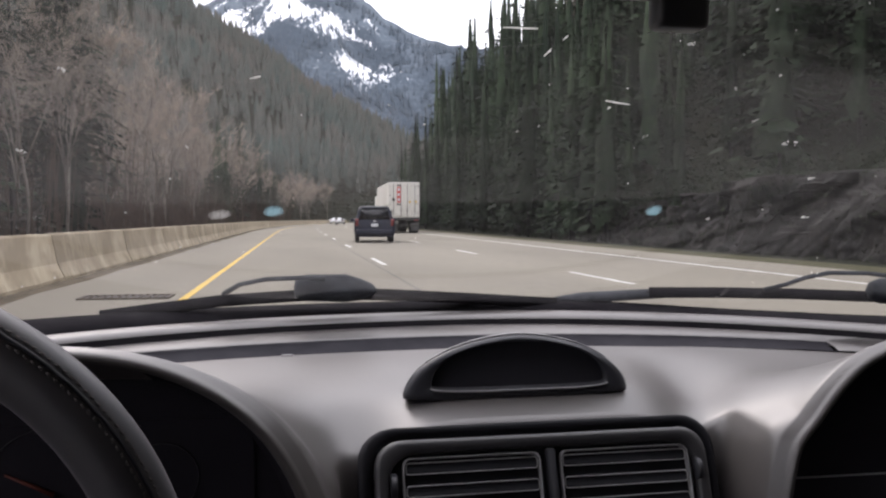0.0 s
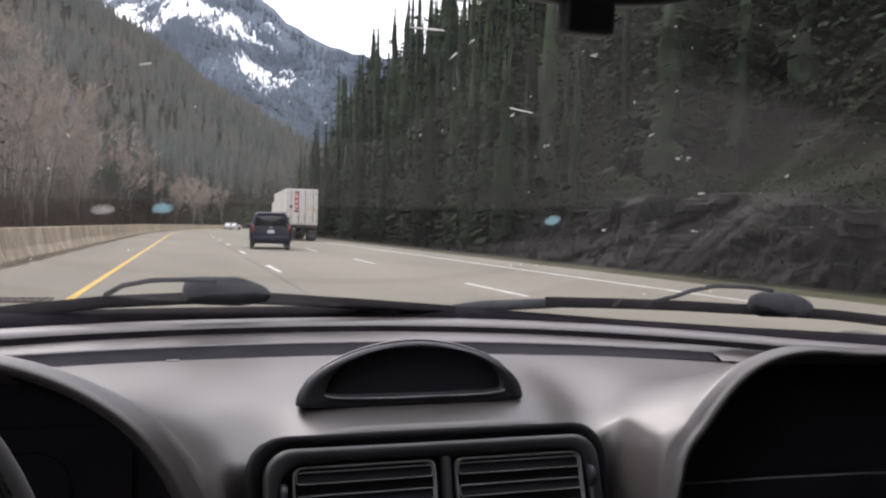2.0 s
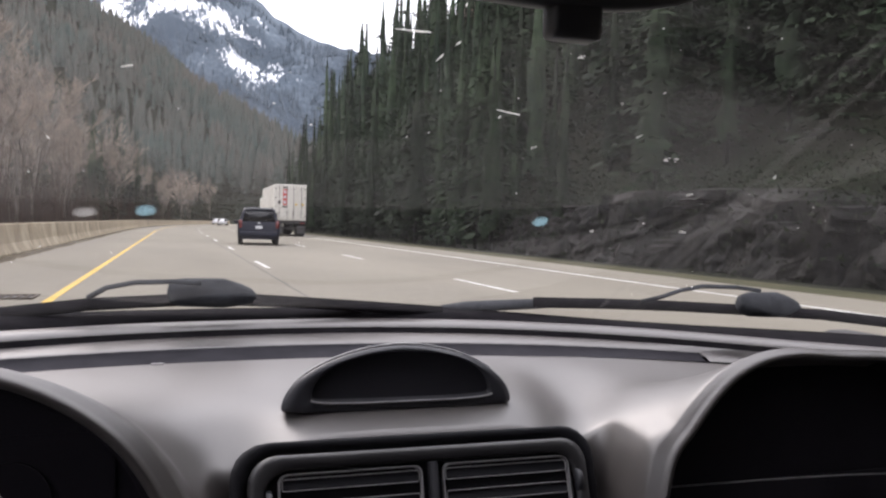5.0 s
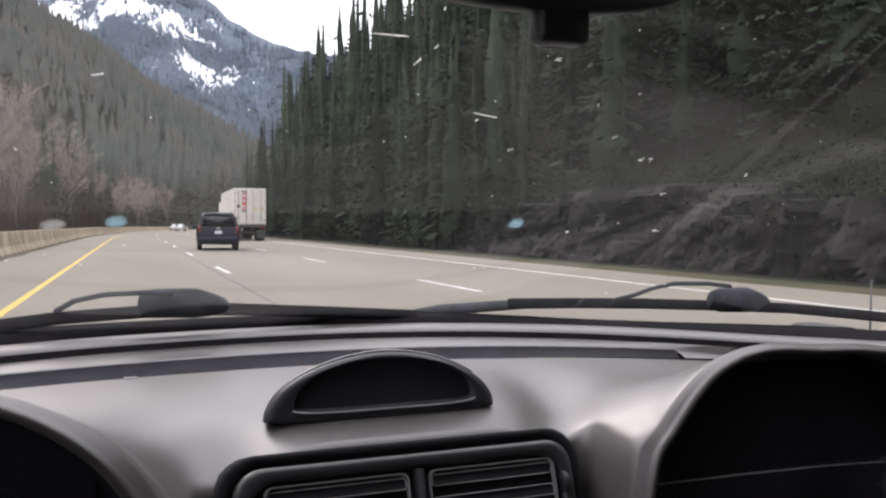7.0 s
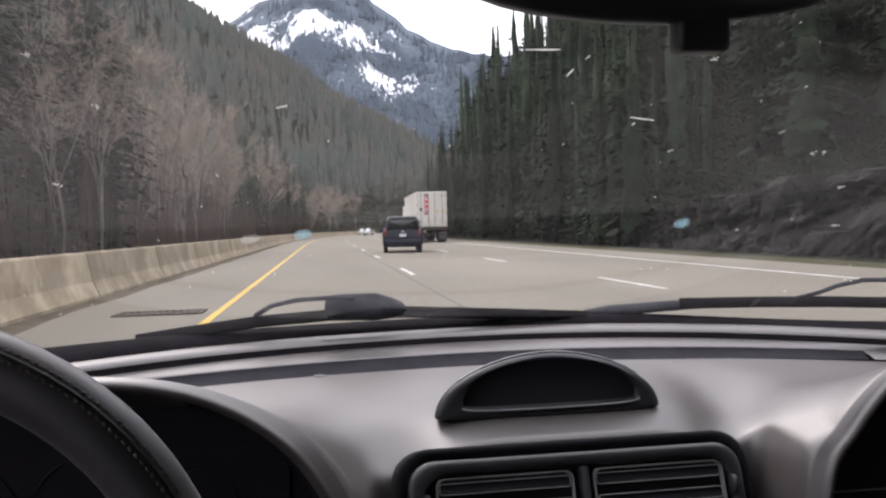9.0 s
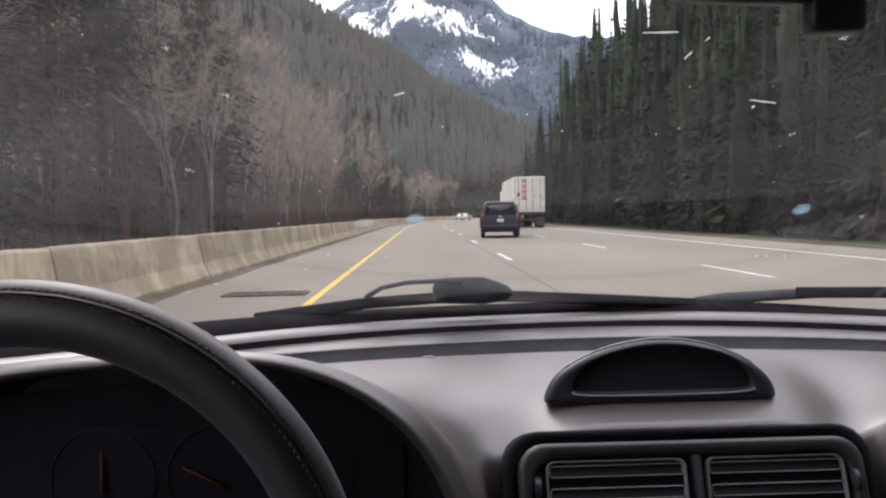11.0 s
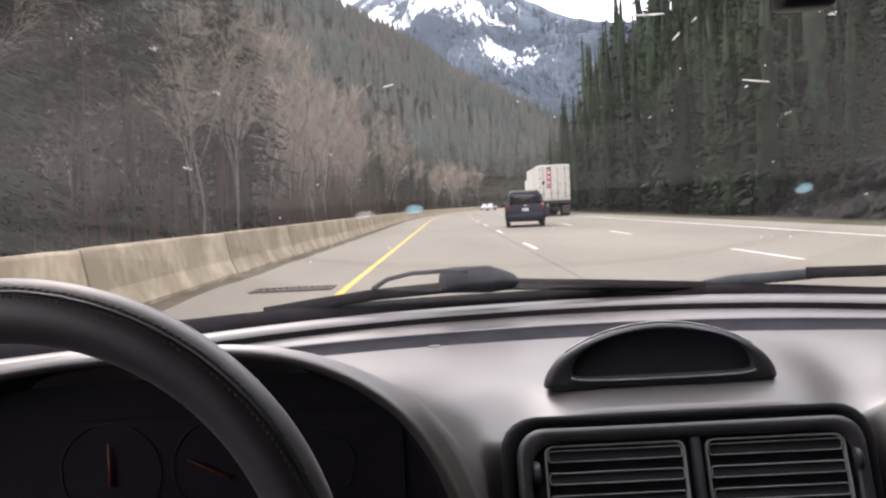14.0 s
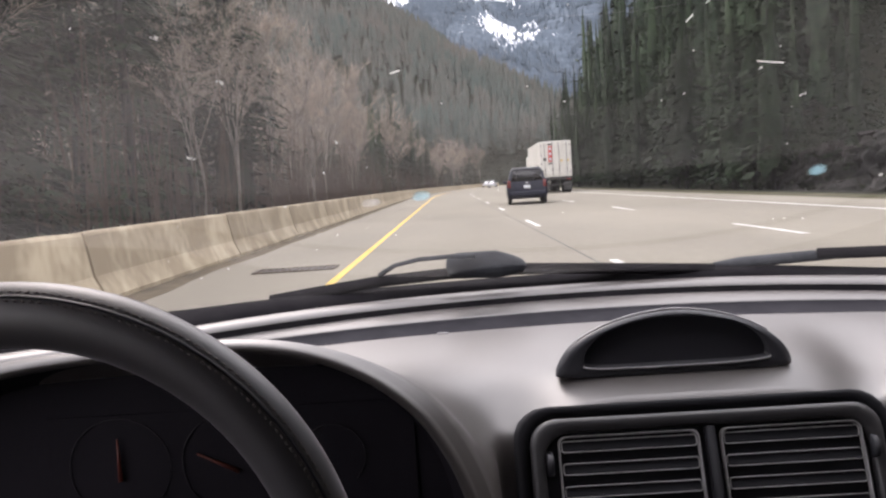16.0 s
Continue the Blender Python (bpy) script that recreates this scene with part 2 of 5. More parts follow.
def glass_mat():
    """Thin windscreen glass with a film of dust, wiped streaks and painted haze."""
    m = bpy.data.materials.new("dusty_veiled_windscreen")
    m.use_nodes = True
    n, l = m.node_tree.nodes, m.node_tree.links
    n.clear()
    out, mix1, mix2 = n.new("ShaderNodeOutputMaterial"), n.new("ShaderNodeMixShader"), n.new("ShaderNodeMixShader")
    clear, gloss, dust, dust_t = (n.new("ShaderNodeBsdf" + k) for k in ("Transparent", "Glossy", "Diffuse", "Translucent"))
    clear.inputs["Color"].default_value = (0.93, 0.95, 0.94, 1)
    gloss.inputs["Roughness"].default_value = 0.02
    dust.inputs["Color"].default_value = dust_t.inputs["Color"].default_value = (0.7, 0.69, 0.66, 1)
    both = n.new("ShaderNodeMixShader")
    fres = n.new("ShaderNodeFresnel")
    fres.inputs["IOR"].default_value = 1.5
    tc, mp, noi, noi2, ramp = (n.new("ShaderNode" + k) for k in ("TexCoord", "Mapping", "TexNoise", "TexNoise", "MapRange"))
    mp.inputs["Scale"].default_value = (1.5, 6, 6)
    l.new(tc.outputs["Object"], mp.inputs["Vector"])
    l.new(mp.outputs["Vector"], noi.inputs["Vector"])
    l.new(tc.outputs["Object"], noi2.inputs["Vector"])
    noi.inputs["Scale"].default_value, noi.inputs["Detail"].default_value = 2.0, 4.0
    noi2.inputs["Scale"].default_value, noi2.inputs["Detail"].default_value = 160.0, 3.0
    mul = n.new("ShaderNodeMath")
    mul.operation = "MULTIPLY"
    l.new(noi.outputs["Fac"], mul.inputs[0])
    l.new(noi2.outputs["Fac"], mul.inputs[1])
    ramp.inputs["From Min"].default_value, ramp.inputs["From Max"].default_value = 0.12, 0.42
    ramp.inputs["To Min"].default_value, ramp.inputs["To Max"].default_value = 0.005, 0.022
    l.new(mul.outputs["Value"], ramp.inputs["Value"])
    sep = n.new("ShaderNodeSeparateXYZ")
    l.new(tc.outputs["Object"], sep.inputs["Vector"])

    def span(value, a, b, lo, hi):
        r = n.new("ShaderNodeMapRange")
        for key, num in (("From Min", a), ("From Max", b), ("To Min", lo), ("To Max", hi)):
            r.inputs[key].default_value = num
        l.new(value, r.inputs["Value"])
        return r.outputs["Result"]

    def join(op, a, b):
        q = n.new("ShaderNodeMath")
        q.operation = op
        l.new(a, q.inputs[0])
        l.new(b, q.inputs[1])
        return q.outputs["Value"]

    mp2, noi3 = n.new("ShaderNodeMapping"), n.new("ShaderNodeTexNoise")
    mp2.inputs["Scale"].default_value, mp2.inputs["Rotation"].default_value = (1, 0.025, 0.025), (0, 0, 0.05)
    noi3.inputs["Scale"].default_value, noi3.inputs["Detail"].default_value = 90.0, 2.0
    l.new(tc.outputs["Object"], mp2.inputs["Vector"])
    l.new(mp2.outputs["Vector"], noi3.inputs["Vector"])
    across = sep.outputs["X"]
    streak = join("MULTIPLY", span(noi3.outputs["Fac"], 0.5, 0.7, 0.0, 0.06), join("MULTIPLY", span(across, 0.36, 0.40, 0, 1), span(across, 0.45, 0.56, 1, 0)))
    # veil to the left and top: haze and reflections painted as pale film
    film = join("MULTIPLY", span(across, -0.42, 0.02, 0.048, 0.0), join("MULTIPLY", span(noi.outputs["Fac"], 0.3, 0.7, 0.8, 1.2), span(sep.outputs["Y"], 0.62, 0.98, 1.2, 0.3)))
    swept = join("MULTIPLY", join("MULTIPLY", span(sep.outputs["Y"], 0.700, 0.716, 0, 1), span(sep.outputs["Y"], 0.72, 0.95, 0.022, 0.006)), join("MULTIPLY", span(across, 0.16, 0.30, 0, 1), span(noi.outputs["Fac"], 0.3, 0.7, 0.7, 1.3)))
    film = join("ADD", film, swept)
    total = join("ADD", ramp.outputs["Result"], join("ADD", streak, film))
    l.new(dust.outputs["BSDF"], both.inputs[1])
    l.new(dust_t.outputs["BSDF"], both.inputs[2])
    l.new(total, mix1.inputs["Fac"])
    l.new(clear.outputs["BSDF"], mix1.inputs[1])
    l.new(both.outputs["Shader"], mix1.inputs[2])
    l.new(fres.outputs["Fac"], mix2.inputs["Fac"])
    l.new(mix1.outputs["Shader"], mix2.inputs[1])
    l.new(gloss.outputs["BSDF"], mix2.inputs[2])
    l.new(mix2.outputs["Shader"], out.inputs["Surface"])
    return m


def film_mat(name, colour, cover):
    """A thin see-through film, thicker and thinner in places."""
    m = bpy.data.materials.new(name)
    m.use_nodes = True
    n, l = m.node_tree.nodes, m.node_tree.links
    n.clear()
    out, mix, clear, film, noi, span = (n.new("ShaderNode" + k) for k in ("OutputMaterial", "MixShader", "BsdfTransparent", "BsdfTranslucent", "TexNoise", "MapRange"))
    film.inputs["Color"].default_value = (*colour, 1)
    noi.inputs["Scale"].default_value = 120.0
    span.inputs["To Min"].default_value, span.inputs["To Max"].default_value = cover * 0.5, cover
    l.new(noi.outputs["Fac"], span.inputs["Value"])
    l.new(span.outputs["Result"], mix.inputs["Fac"])
    l.new(clear.outputs["BSDF"], mix.inputs[1])
    l.new(film.outputs["BSDF"], mix.inputs[2])
    l.new(mix.outputs["Shader"], out.inputs["Surface"])
    return m


M_MOUNT, M_SCREEN = mountain_mat(), glass_mat()


# ---- builders ----
def shape(verts, faces, smooth=True, clean=False):
    me = bpy.data.meshes.new("mesh")
    me.from_pydata([tuple(v) for v in verts], [], faces)
    if clean:
        bm = bmesh.new()
        bm.from_mesh(me)
        bmesh.ops.remove_doubles(bm, verts=bm.verts, dist=1e-5)
        bmesh.ops.recalc_face_normals(bm, faces=bm.faces)
        bm.to_mesh(me)
        bm.free()
    me.polygons.foreach_set("use_smooth", [smooth] * len(me.polygons))
    me.update()
    return me


def crown_shape(verts, faces, centre=None, up=0.45):
    """Foliage whose sprays are shaded as one soft mass round the tree's axis."""
    p = np.array([tuple(q) for q in verts], dtype=float)
    out = p - (np.array(centre) if centre is not None else np.array((0.0, 0.0, 1.0)) * p)
    out[:, 2] = 0
    out /= np.linalg.norm(out, axis=1)[:, None] + 0.05
    out[:, 2] = up
    r = np.random.RandomState(len(verts))
    out += r.uniform(-0.28, 0.28, out.shape)
    out /= np.linalg.norm(out, axis=1)[:, None]
    turned = []
    for f in faces:
        a, b, c = p[f[0]], p[f[1]], p[f[2]]
        n = np.cross(b - a, c - a)
        turned.append(f if n @ out[f[2]] >= 0 else tuple(reversed(f)))
    me = shape(verts, turned)
    me.normals_split_custom_set_from_vertices(out.tolist())
    return me


def put(name, me, material, parent=None, label="", m=None):
    """Links a mesh as one object, under a thing or a part."""
    me.name = name
    if material and not me.materials:
        me.materials.append(material)
    ob = new(name, me)
    if parent:
        ob.parent = parent
    if m:
        ob.matrix_basis = m
    return tagged(ob, label)


def thing(name, label, category, group="", kind="", m=None):
    ob = new(name)
    ob.empty_display_size = 0.1
    if m:
        ob.matrix_basis = m
    return tagged(ob, label, category, group, kind)


def merge(*pieces):
    """Joins (verts, faces) pairs into one."""
    verts, faces = [], []
    for v, f in pieces:
        base = len(verts)
        verts += [tuple(p) for p in v]
        faces += [tuple(i + base for i in face) for face in f]
    return verts, faces


def block(size, at=(0, 0, 0), bevel=0.0, segments=2, m=None):
    bm = bmesh.new()
    bmesh.ops.create_cube(bm, size=1.0, matrix=Matrix.Translation(at) @ Matrix.Diagonal((*size, 1)))
    if bevel:
        bmesh.ops.bevel(bm, geom=bm.edges[:], offset=bevel, segments=segments, affect="EDGES", profile=0.5)
    if m:
        bm.transform(m)
    bm.verts.index_update()
    res = [v.co.copy() for v in bm.verts], [tuple(v.index for v in f.verts) for f in bm.faces]
    bm.free()
    return res


def loft(rings, closed=True, caps=True):
    """Skin over rings of equal length."""
    n = len(rings[0])
    verts = [p for r in rings for p in r]
    faces = []
    for a in range(len(rings) - 1):
        for b in range(n if closed else n - 1):
            c = (b + 1) % n
            faces.append((a * n + b, a * n + c, (a + 1) * n + c, (a + 1) * n + b))
    if caps and closed:
        faces += [tuple(reversed(range(n))), tuple(range((len(rings) - 1) * n, len(rings) * n))]
    return verts, faces


def tube(points, radius, sides=8, flat=1.0):
    """A round bar through points; radius is a number or one for each point; flat squashes it upright."""
    pts = [Vector(p) for p in points]
    rad = radius if isinstance(radius, (list, tuple)) else [radius] * len(pts)
    rings = []
    for i, p in enumerate(pts):
        d = (pts[min(i + 1, len(pts) - 1)] - pts[max(i - 1, 0)]).normalized()
        side = d.cross(Vector((0, 0, 1)) if abs(d.z) < 0.95 else Vector((1, 0, 0))).normalized()
        up = side.cross(d)
        rings.append([p + rad[i] * (math.cos(a) * side + flat * math.sin(a) * up) for a in (2 * math.pi * k / sides for k in range(sides))])
    return loft(rings)


def grid(rows):
    return loft(rows, closed=False, caps=False)


def step(a, b, v):
    v = min(1.0, max(0.0, (v - a) / (b - a)))
    return v * v * (3 - 2 * v)


def disc(at, radius, thick, axis="y", sides=24, bevel=0.0):
    """A wheel-like disc about an axis, with a rounded rim."""
    prof = [(0, -thick / 2), (radius - bevel, -thick / 2), (radius, -thick / 2 + bevel), (radius, thick / 2 - bevel), (radius - bevel, thick / 2), (0, thick / 2)]
    rings = []
    for r, h in prof:
        ring = []
        for k in range(sides):
            a = 2 * math.pi * k / sides
            p = {"y": (r * math.cos(a), h, r * math.sin(a)), "x": (h, r * math.cos(a), r * math.sin(a)), "z": (r * math.cos(a), r * math.sin(a), h)}[axis]
            ring.append(Vector(p) + Vector(at))
        rings.append(ring)
    return loft(rings, caps=False)


# ---- the ground, road and hills ----
def bend(y):
    """How far the road has swung to the right."""
    return max(0.0, y - 70) ** 2 / 1500


def ground_z(x, y):
    xr = x - bend(min(y, 260)) if y < 260 else x - bend(260)
    h = -0.06
    if xr > 12.2:
        s = xr - 12.2
        fade = 1 - step(130, 280, y)
        h += 0.12 * step(0, 2.5, s) - 0.25 * step(1.5, 3.5, s) * (1 - step(3.5, 5.5, s))
        h += fade * (max(0.0, s - 5.0) * 0.72) * step(5, 16, s) * (1 if s < 150 else 150 / s)
        h += 1.4 * step(6, 18, s) * noise.noise(Vector((x * 0.05, y * 0.05, 3)))
    if xr < -5.2:
        s = -5.2 - xr
        h += -0.5 * step(0, 4, s) + 0.5 * step(4, 14, s) * noise.noise(Vector((x * 0.08, y * 0.08, 0)))
    hill = min(520.0, max(0.0, -x * 0.72 + 148)) * step(230, 900, y) * (1 - 0.5 * step(1300, 2200, y))
    h += hill * (1 + 0.22 * noise.noise(Vector((x * 0.006, y * 0.006, 7))))
    far_right = min(500.0, max(0.0, (x - 260) * 0.55)) * step(300, 1000, y)
    return h + far_right


xs = sorted({round(math.copysign(0.35 * (math.exp(abs(k) * 0.105) - 1), k) * 3.2 + 4, 3) for k in range(-68, 69)})
ys = [-700 + 100 * k for k in range(6)] + [-100 + 12 * k for k in range(8)] + [k * 6 for k in range(44)] + [264 * 1.047 ** k for k in range(60)]
v, f = grid([[(x, y, ground_z(x, y)) for x in xs] for y in ys])
tagged(put("ground", shape(v, f), M_SOIL), "brown and mossy forest ground rising beside the road", "ground", kind="structure")


def strip(x0, x1, y0, y1, z, dy=4.0):
    n = max(1, round((y1 - y0) / dy))
    rows = [(y0 + (y1 - y0) * k / n) for k in range(n + 1)]
    return grid([[(x0 + bend(y), y, z), (x1 + bend(y), y, z)] for y in rows])


def slab(x0, x1, y0, y1, z, thick, dy=4.0):
    n = max(1, round((y1 - y0) / dy))
    rings = []
    for k in range(n + 1):
        y = y0 + (y1 - y0) * k / n
        b = bend(y)
        rings.append([(x0 + b, y, z), (x1 + b, y, z), (x1 + b, y, z - thick), (x0 + b, y, z - thick)])
    return loft(rings)


tagged(put("road", shape(*slab(-5.2, 11.9, -60, 330, 0.0, 0.3), smooth=False), M_ROAD), "pale worn concrete highway with three lanes", "road", kind="structure")
tagged(put("verge", shape(*slab(11.9, 13.6, -60, 330, -0.01, 0.3), smooth=False), M_GRASS), "dull grass and gravel verge along the road", "verge", kind="structure")
tagged(put("yellow_line", shape(*slab(-1.84, -1.73, -60, 330, 0.006, 0.005), smooth=False), M_YELLOW), "solid yellow painted edge line", "road marking", kind="structure")
tagged(put("edge_line", shape(*slab(9.5, 9.64, -60, 330, 0.006, 0.005), smooth=False), M_WHITE), "solid worn white edge line", "road marking", kind="structure")
tagged(put("tar_seam", shape(*slab(1.70, 1.73, -60, 330, 0.004, 0.003), smooth=False), M_SEAM), "dark tar-filled seam between concrete lanes", "road joint", kind="structure")
for k, x in enumerate((1.95, 5.55)):
    for j in range(22):
        y0 = 7.5 - 12.2 * 2 + 12.2 * j + 5.5 * k
        tagged(put("lane_dash", shape(*slab(x - 0.06, x + 0.06, y0, y0 + 3.3, 0.006, 0.005, 1.5), smooth=False), M_WHITE),
               "short worn white lane dash", "road marking", "lane dashes", "structure")
M_SHOULDER = mat("shoulder_strip", (0.13, 0.108, 0.078), (0.08, 0.068, 0.05), 1.0, 2.0, 25, 0.01, spec=0.1)
rows = []
for k in range(330):
    y = -20 + 0.7 * k
    edge = -4.02 + 0.22 * noise.noise(Vector((y * 0.35, 0, 0))) + 0.12 * noise.noise(Vector((y * 1.7, 3, 0)))
    rows.append([(-4.5 + bend(y), y, 0.002), (-4.31 + bend(y), y, 0.03), (-4.2 + bend(y), y, 0.014), (edge + bend(y), y, 0.003), (edge + 0.02 + bend(y), y, -0.01)])
tagged(put("shoulder_strip", shape(*grid(rows)), M_SHOULDER), "brown ragged strip along the barrier's foot", "grit", kind="structure")

# drain in the shoulder beside the barrier
grate = thing("drain_grate", "rusty iron drain grate set in the concrete shoulder", "drain", m=pose(-2.62, 12.1, 0.004))
M_IRON = mat("rusty_iron", (0.10, 0.075, 0.055), (0.045, 0.036, 0.03), 0.8, 6, 60, 0.003, 0.3)
# flat dark sheet stands in for the shade of a hollow
put("pit", shape(*block((1.16, 0.50, 0.002), (0, 0, 0.001))), M_SEAM, grate, "flat dark sheet in place of the shaded pit")
for x in (-0.6, 0.6):
    put("frame_side", shape(*block((0.05, 0.60, 0.018), (x, 0, 0.009), 0.004)), M_IRON, grate)
for yy in (-0.275, 0.275):
    put("frame_end", shape(*block((1.15, 0.05, 0.018), (0, yy, 0.009), 0.004)), M_IRON, grate)
for k in range(11):
    put("bar", shape(*block((0.035, 0.50, 0.014), (-0.5 + 0.1 * k, 0, 0.010), 0.003)), M_IRON, grate)

# concrete barrier along the left shoulder
prof = [(0.305, 0), (0.305, 0.08), (0.18, 0.34), (0.09, 0.83), (0.07, 0.87), (-0.07, 0.87), (-0.09, 0.83), (-0.18, 0.34), (-0.305, 0.08), (-0.305, 0)]


def barrier_mesh(length):
    n = 12
    rings = []
    for k in range(n + 1):
        y = -length / 2 + length * k / n
        inset = 0.012 if k in (0, n) else 0.0
        rings.append([(x * (1 - inset * 3) + 0.002 * noise.noise(Vector((x * 9, y * 2, z * 5))), y, max(0, z * (1 - inset))) for x, z in prof])
    return shape(*loft(rings), smooth=False)


bar_me = barrier_mesh(6.04)
y = -9.0
while y < 240:
    ym = y + 3.05
    a = math.degrees(math.atan2(bend(y + 6.1) - bend(y), 6.1))
    bar = put("jersey_barrier", bar_me, M_CONC, m=pose(-4.62 + bend(ym), ym, 0, 0, 0, -a))
    tagged(bar, "weathered stained concrete barrier segment beside the shoulder", "barrier", "concrete barrier row")
    y += 6.1

# far snowy mountain: how steeply its crest stands over the valley, by bearing
CREST = ((-60, 9.0), (-32, 13.0), (-14, 15.6), (-9, 15.3), (-6.4, 14.3), (-3.5, 15.9), (-0.5, 18.3), (2.2, 17.4), (4.8, 15.3), (6.9, 13.8), (9.2, 12.8), (12.6, 12.3), (17, 12.9), (28, 11.0), (60, 8.0))


def crest(az):
    for (a0, e0), (a1, e1) in zip(CREST, CREST[1:]):
        if az <= a1:
            return e0 + (e1 - e0) * step(a0, a1, az)
    return CREST[-1][1]


def mountain_z(x, y):
    az = math.degrees(math.atan2(x, y))
    p = Vector((x * 0.0022, y * 0.0022, 1))
    u = max(0.0, (y - 1450) / 1450)
    rise = (0.75 * u + 0.25 * step(0, 1, u)) if u < 1 else 1 - 0.9 * (u - 1)
    h = math.tan(radians(crest(az))) * 2900 * rise
    folds = 130 * noise.fractal(p, 0.9, 2.2, 5) * min(1.0, u * 4) * (1 - step(0.62, 0.95, u)) + 14 * noise.noise(p * 14) * step(0, 0.3, u)
    return max(-5.0, h + folds - 3)


v, f = grid([[(x, y, mountain_z(x, y)) for x in range(-2600, 2601, 40)] for y in range(1450, 3300, 40)])
tagged(put("backdrop", shape(v, f), M_MOUNT), "distant forested mountain with bright snow fields, haze painted in", "mountain", kind="structure")


# ---- trees ----
def conifer(h, seed, whorls=26, spread=0.17, bare=0.06, sprays=7, wide=0.115, limbs=7, fine=1.0, core=False):
    rng = random.Random(seed)
    trunk = tube([(0, 0, -0.6), (0.02 * h * rng.uniform(-0.4, 0.4), 0, h * 0.5), (0, 0, h)], [h * 0.009, h * 0.006, h * 0.0012], 5)
    verts, faces = [], []
    base = h * (bare + rng.uniform(0, 0.1))
    tiers, sides = 12 if core else 0, 9
    for w in range(tiers):
        t = w / tiers
        for s in range(sides):
            a = 2 * math.pi * (s + rng.uniform(-0.3, 0.3)) / sides
            q = h * spread * (1 - t) * rng.uniform(0.08, 0.36)
            verts.append(Vector((q * math.cos(a), q * math.sin(a), base + (h - base) * (t + rng.uniform(-0.05, 0.02)))))
    verts.append(Vector((0, 0, h * 0.985)))
    for s in range(sides if core else 0):
        n = (s + 1) % sides
        faces += [(w * sides + s, w * sides + n, w * sides + sides + n, w * sides + sides + s) for w in range(tiers - 1)]
        faces.append(((tiers - 1) * sides + s, (tiers - 1) * sides + n, tiers * sides))
    for w in range(whorls):
        t = (w + rng.uniform(-0.3, 0.3)) / whorls
        z = base + (h - base) * max(0.0, t)
        reach = h * spread * (1 - max(t, 0)) ** 0.8 * rng.uniform(0.75, 1.15) + h * 0.008
        for b in range(rng.randint(limbs - 1, limbs + 1)):
            a = rng.uniform(0, 2 * math.pi)
            r = reach * rng.uniform(0.6, 1.1)
            droop = r * rng.uniform(0.2, 0.5)
            d, s = Vector((math.cos(a), math.sin(a), 0)), Vector((-math.sin(a), math.cos(a), 0))
            tip = Vector((0, 0, z)) + d * r - Vector((0, 0, droop))
            i = len(verts)
            verts += [Vector((0, 0, z)) - s * 0.02, Vector((0, 0, z)) + s * 0.02, tip]
            faces.append((i, i + 1, i + 2))
            for q in range(sprays):
                u = 0.05 + 0.93 * (q + rng.random()) / sprays
                p = Vector((0, 0, z)) + d * r * u - Vector((0, 0, droop * u * u))
                for side in (-1, 1):
                    reach2 = r * rng.uniform(0.22, 0.4) * (1.15 - 0.75 * u) * fine
                    e = (d * rng.uniform(0.5, 1.0) + s * side * rng.uniform(0.5, 1.0) - Vector((0, 0, rng.uniform(0.15, 0.7)))) * reach2
                    wv = Vector((rng.uniform(-1, 1), rng.uniform(-1, 1), rng.uniform(-0.5, 0.5))) * reach2 * wide
                    i = len(verts)
                    verts += [p - wv * 0.4, p + e * 0.5 + wv, p + e, p + e * 0.5 - wv]
                    faces += [(i, i + 1, i + 2), (i, i + 2, i + 3)]
    return trunk, (verts, faces)


def bare_tree(h, seed):
    """A leafless alder: forked trunk and limbs, and fine twigs."""
    rng = random.Random(seed)
    limbs, twigs = [], ([], [])

    def grow(p, d, length, r, level):
        q = p + d * length
        mid = p + d * length * 0.5 + Vector((rng.uniform(-1, 1), rng.uniform(-1, 1), 0)) * length * 0.06
        if level < 4:
            limbs.append(tube([p, mid, q], [r, r * 0.85, r * 0.65], 5 if level < 2 else 3))
        if level >= 2:
            for _ in range(6 if level > 2 else 4):
                o = p.lerp(q, rng.uniform(0.1, 1.0))
                e = (d + Vector((rng.uniform(-1, 1), rng.uniform(-1, 1), rng.uniform(-0.4, 0.9)))).normalized() * h * rng.uniform(0.03, 0.075)
                s = e.cross(Vector((rng.uniform(-1, 1), rng.uniform(-1, 1), 0.2))).normalized() * 0.012
                for g in range(3):
                    e2 = (e + Vector((rng.uniform(-1, 1), rng.uniform(-1, 1), rng.uniform(-1, 1))) * e.length * 0.55)
                    i = len(twigs[0])
                    twigs[0].extend([o - s, o + s, o + e2])
                    twigs[1].append((i, i + 1, i + 2))
        if level == 4:
            return
        for _ in range(rng.choice((2, 3, 3)) if level else 5):
            t = rng.uniform(0.45, 1.0)
            k = 0.55 if level else 0.42
            dd = (d + Vector((rng.uniform(-1, 1), rng.uniform(-1, 1), rng.uniform(-0.1, 0.5))) * k).normalized()
            grow(p.lerp(q, t), dd, length * rng.uniform(0.5, 0.75), r * 0.5, level + 1)

    grow(Vector((0, 0, -0.4)), Vector((rng.uniform(-0.08, 0.08), rng.uniform(-0.08, 0.08), 1)).normalized(), h * 0.55, h * 0.009, 0)
    return merge(*limbs), twigs


